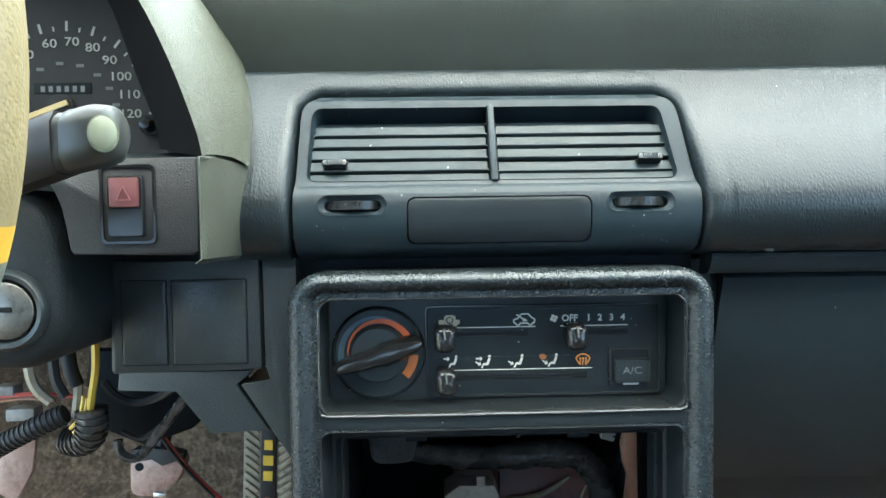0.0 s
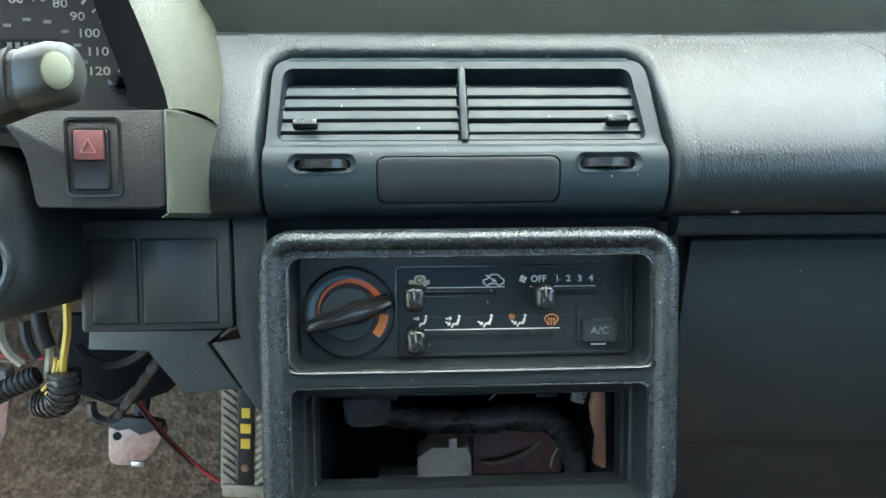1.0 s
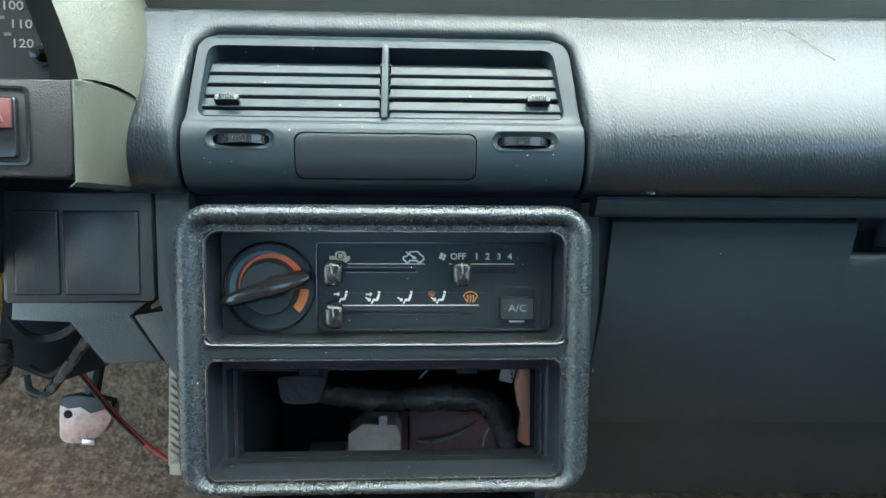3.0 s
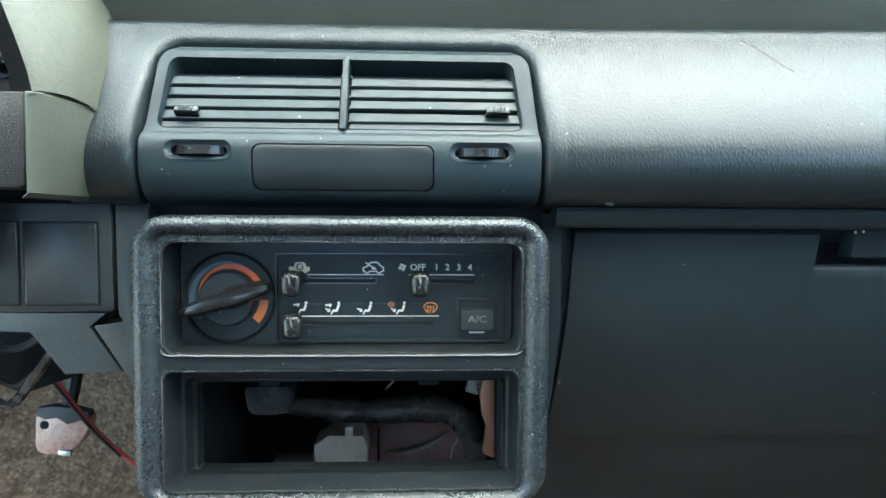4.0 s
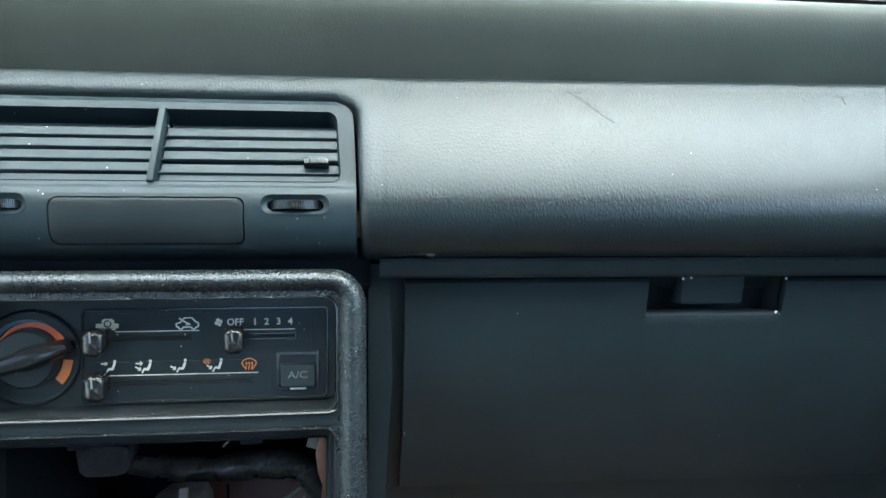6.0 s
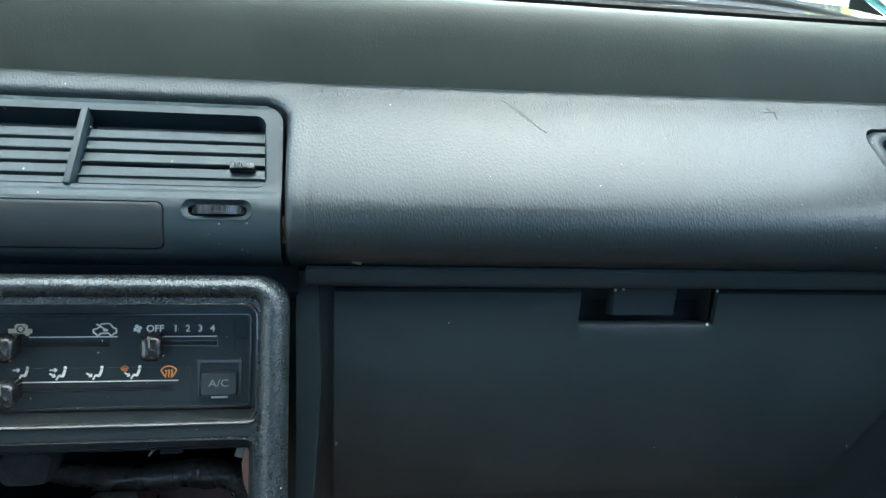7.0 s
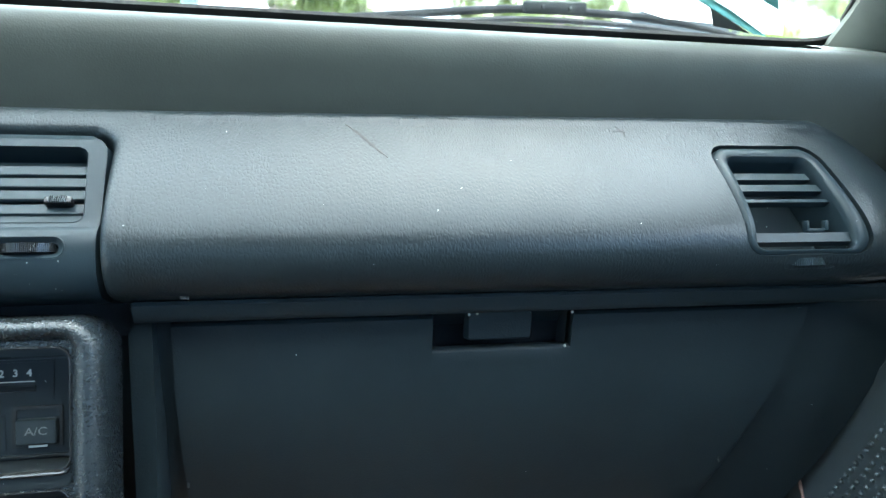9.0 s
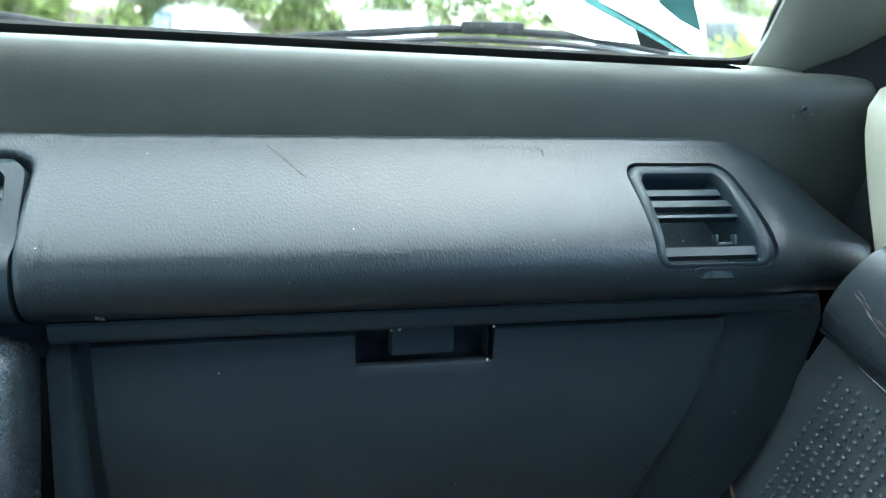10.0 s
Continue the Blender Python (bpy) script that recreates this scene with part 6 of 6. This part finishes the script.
# unseen roof; front edge and tone set for its reflection in the pad
part("headliner", loft([[(x, y, 1.285 - 0.03 * (x / 0.7) ** 2 - (0.07 if abs(x) > 0.6 else 0) - 0.06 * max(0.0, (y + 0.24) / 0.16)) for y in (-0.08, -0.16, -0.24, -0.6, -1.1, -1.7)] for x in even(-0.68, 0.68, 9)], closed=False), HEADLINER, shell_, frame_=FLAT)
far_door = thing("wall_left", (-0.76, -0.2, 0.5), "dark side panels round the open driver's door", "side panel", kind="structure", frame_=FLAT)
part("front_panel", wedge([(0.95, 0.19), (0.95, 0.84), (0.42, 0.86), (0.402, 0.60), (0.402, 0.19)], -0.74, -0.80), LOWER, far_door, frame_=FLAT)
part("rear_panel", wedge([(-0.75, 0.19), (-0.76, 0.90), (-1.7, 0.93), (-1.7, 0.19)], -0.74, -0.80), LOWER, far_door, frame_=FLAT)
part("post", wedge([(-0.76, 0.90), (-0.79, 1.27), (-0.88, 1.27), (-0.88, 0.90)], -0.70, -0.76), LOWER, far_door, frame_=FLAT)
# unseen wall; its height sets how much light enters from behind
rear = thing("wall_back", (0, -1.7, 0.5), "plain dark wall closing the unseen rear", "seat back", kind="structure", frame_=FLAT)
part("panel", loft([[(x, -1.7, z) for z in (0.19, 1.04)] for x in (-0.8, 0.8)], closed=False), LOWER, rear, "plain wall left open above for light from behind", frame_=FLAT)
# unseen seats, added to keep low light off the glove box
for x_ in (-0.37, 0.37):
    seat_ = thing("front_seat", (x_, -0.45, 0.19), "unseen dark cloth front seat, added to block low light", "car seat", kind="structure", frame_=FLAT)
    part("cushion", loft([[(x_ + a, y, z) for a, z in rrect(0, 0.34, w, h, 0.05, 5)] for y, w, h in ((-0.62, 0.46, 0.26), (-0.20, 0.50, 0.28), (-0.13, 0.47, 0.24), (-0.11, 0.40, 0.16))], caps=(True, True)), SEATING, seat_, frame_=FLAT)
    part("backrest", loft([[(x_ + a, -0.66 - 0.22 * (z - 0.4) + b, z) for a, b in rrect(0, 0, w, t_, 0.04, 5)] for z, w, t_ in ((0.36, 0.46, 0.13), (0.60, 0.50, 0.15), (0.90, 0.44, 0.13), (0.98, 0.30, 0.09))], caps=(True, True)), SEATING, seat_, frame_=FLAT)
side_back = thing("wall_right", (0.78, -1.2, 0.5), "dark rear side panel", "side panel", kind="structure", frame_=FLAT)
part("panel", wedge([(-0.75, 0.19), (-0.76, 0.90), (-1.7, 0.93), (-1.7, 0.19)], 0.76, 0.80), LOWER, side_back, frame_=FLAT)
part("post", wedge([(-0.76, 0.90), (-0.79, 1.27), (-0.88, 1.27), (-0.88, 0.90)], 0.70, 0.76), LOWER, side_back, frame_=FLAT)
firewall = thing("wall_front", (0, 0.9, 0.5), "black bulkhead under the dash", "bulkhead", kind="structure", frame_=FLAT)
part("panel", loft([[(x, y, z) for y, z in ((0.96, 0.19), (0.955, 0.70), (0.60, 0.84), (0.52, 0.84))] for x in (-0.84, 0.84)], closed=False), VOID, firewall, frame_=FLAT)
beam = thing("dash_underside", (0, 0.5, 0.75), "plain black sheet under the upper dash", "dash frame", kind="structure", frame_=FLAT)
# plain black sheet closing the space below the shelf
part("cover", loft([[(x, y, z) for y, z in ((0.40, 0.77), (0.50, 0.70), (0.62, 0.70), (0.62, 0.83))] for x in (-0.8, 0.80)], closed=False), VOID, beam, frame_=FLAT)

# ---- outdoors ----
GZ = -0.08
ground = thing("ground", (0, 10, GZ), "pale worn tarmac", "ground", kind="structure", frame_=FLAT)
bm = bmesh.new()
loft([[(x, y, GZ) for y in (-400, -40, -5, 5, 40, 800)] for x in (-600, -40, -5, 5, 40, 600)], closed=False, bm=bm)
part("surface", bm, TARMAC, ground, frame_=FLAT)


def parked_car(x, y, turn, label, k=1.0):
    c = thing("parked_car", (x, y, GZ), label, "car", "parked cars", frame_=FLAT)
    m = Matrix.Translation((x, y, GZ)) @ Matrix.Rotation(radians(turn), 4, "Z") @ Matrix.Diagonal((k, k, k, 1))
    side_ = [(-2.1, 0.35), (-2.15, 0.62), (-2.0, 0.82), (-1.1, 0.93), (-0.45, 1.33), (0.2, 1.40), (0.95, 1.36), (1.55, 1.0), (2.05, 0.95), (2.1, 0.6), (2.05, 0.32)]
    rows = []
    for xx, f in ((-0.84, 0.94), (-0.80, 1.0), (-0.4, 1.02), (0.4, 1.02), (0.80, 1.0), (0.84, 0.94)):
        rows.append([(xx * (1 - 0.22 * max(0, (z - 0.9) / 0.5)), p, 0.3 + (z - 0.3) * (f if z > 0.9 else 1)) for p, z in side_])
    part("body", loft(rows, caps=(True, True)), PAINT, c, frame_=m)
    part("windscreen", loft([[(xx * (0.66 if z > 1.2 else 0.76), p, z) for p, z in ((-1.06, 0.965), (-0.47, 1.335))] for xx in (-1, -0.3, 0.3, 1)], closed=False), CARGLASS, c, frame_=m @ Matrix.Translation((0, -0.01, 0.012)))
    for sx in (-1, 1):
        part("side_window", loft([[(sx * (0.865 - 0.22 * (z - 0.9) * 1.7), p, z) for p in (-0.75 + 0.6 * (z - 0.95), 1.25 - 0.7 * (z - 0.95))] for z in (0.95, 1.30)], closed=False), CARGLASS, c, frame_=m)
        for yy in (-1.35, 1.30):
            wh = part("wheel", lathe([(0.30, -0.1), (0.30, 0.1), (0.24, 0.11), (0, 0.10)], 24, xf=Matrix.Rotation(radians(90), 4, "Z")), TYRE, c, frame_=m @ Matrix.Translation((sx * 0.74, yy, 0.30)))
        part("headlight", box((sx * 0.58, -2.08, 0.66), (0.36, 0.06, 0.14), 0.02), METAL, c, frame_=m)


parked_car(-1.45, 15.9, 200, "white saloon car parked in front of a hedge", 0.93)
parked_car(2.75, 14.6, 163, "white saloon car parked facing the drive")
parked_car(9.0, 12.0, -30, "white car parked further along")
parked_car(5.55, 7.4, 30, "white car parked near by")


def leaves(name, centre, size, count, leaf, mat, label, cat, kind="stuff", lumps=5):
    """A mass of small leaf blades, gathered in clumps."""
    rng = random.Random(name + str(centre))
    ob = thing(name, (centre[0], centre[1], GZ), label, cat, kind=kind, frame_=FLAT)
    pts, faces = [], []
    clumps = [(rng.uniform(-1, 1), rng.uniform(-1, 1), rng.uniform(-1, 1), rng.uniform(0.25, 0.6)) for _ in range(lumps)]
    for _ in range(count):
        cx, cy, cz, cr = rng.choice(clumps)
        v = Vector((rng.gauss(0, 1), rng.gauss(0, 1), rng.gauss(0, 1))).normalized() * cr * rng.uniform(0.55, 1.1)
        p = Vector((centre[0] + size[0] * (cx * 0.9) + v.x * 1.2, centre[1] + size[1] * cy * 0.6 + v.y, centre[2] + size[2] * cz * 0.8 + v.z * 1.1))
        a = Vector((rng.gauss(0, 1), rng.gauss(0, 1), rng.gauss(0, 0.6))).normalized()
        b = a.orthogonal().normalized()
        s_ = leaf * rng.uniform(0.6, 1.4)
        k = len(pts)
        pts += [p - a * s_, p + b * s_ * 0.45, p + a * s_, p - b * s_ * 0.45]
        faces.append((k, k + 1, k + 2, k + 3))
    inv = where(ob).inverted()
    me = bpy.data.meshes.new("foliage")
    me.from_pydata([inv @ p for p in pts], [], faces)
    me.materials.append(mat)
    f = new("foliage", me)
    f.parent = ob
    return ob


for i, x in enumerate((-16, -11, -6, -1, 4, 9, 14, 20)):
    leaves("hedge", (x, 19.0 + 0.8 * math.sin(i * 2.1), 1.4), (3.0, 0.9, 1.7), 5200, 0.13, LEAF, "dense bright green hedge behind the parked cars", "hedge", lumps=46)
    leaves("tree_crown", (x + 1.5, 24.0, 5.2), (3.2, 2.0, 2.6), 3600, 0.22, LEAF, "broad green tree crown", "tree", lumps=30)
leaves("shrub", (4.35, 5.0, 0.50), (0.12, 0.2, 0.08), 2200, 0.05, LIME, "lime green shrub close to the car", "shrub", lumps=8)
for i, x in enumerate((-9, -2.5, 3.5, 10)):
    t_ = thing("tree_trunk", (x, 22, GZ), "brown tree trunk behind the hedge", "tree trunk", frame_=FLAT)
    part("trunk", tube([(x, 22, GZ), (x + 0.1, 22, 2), (x - 0.1, 22.1, 4), (x + 0.2, 22, 6)], [0.22, 0.18, 0.14, 0.08], 10), BARK, t_, frame_=FLAT)
gwall = thing("garden_wall", (0, 20.6, GZ), "low brick garden wall behind the hedge", "wall", kind="structure", frame_=FLAT)
part("wall", box((0, 21.2, 0.5), (60, 0.25, 1.4), 0.01), BRICK, gwall, frame_=FLAT)
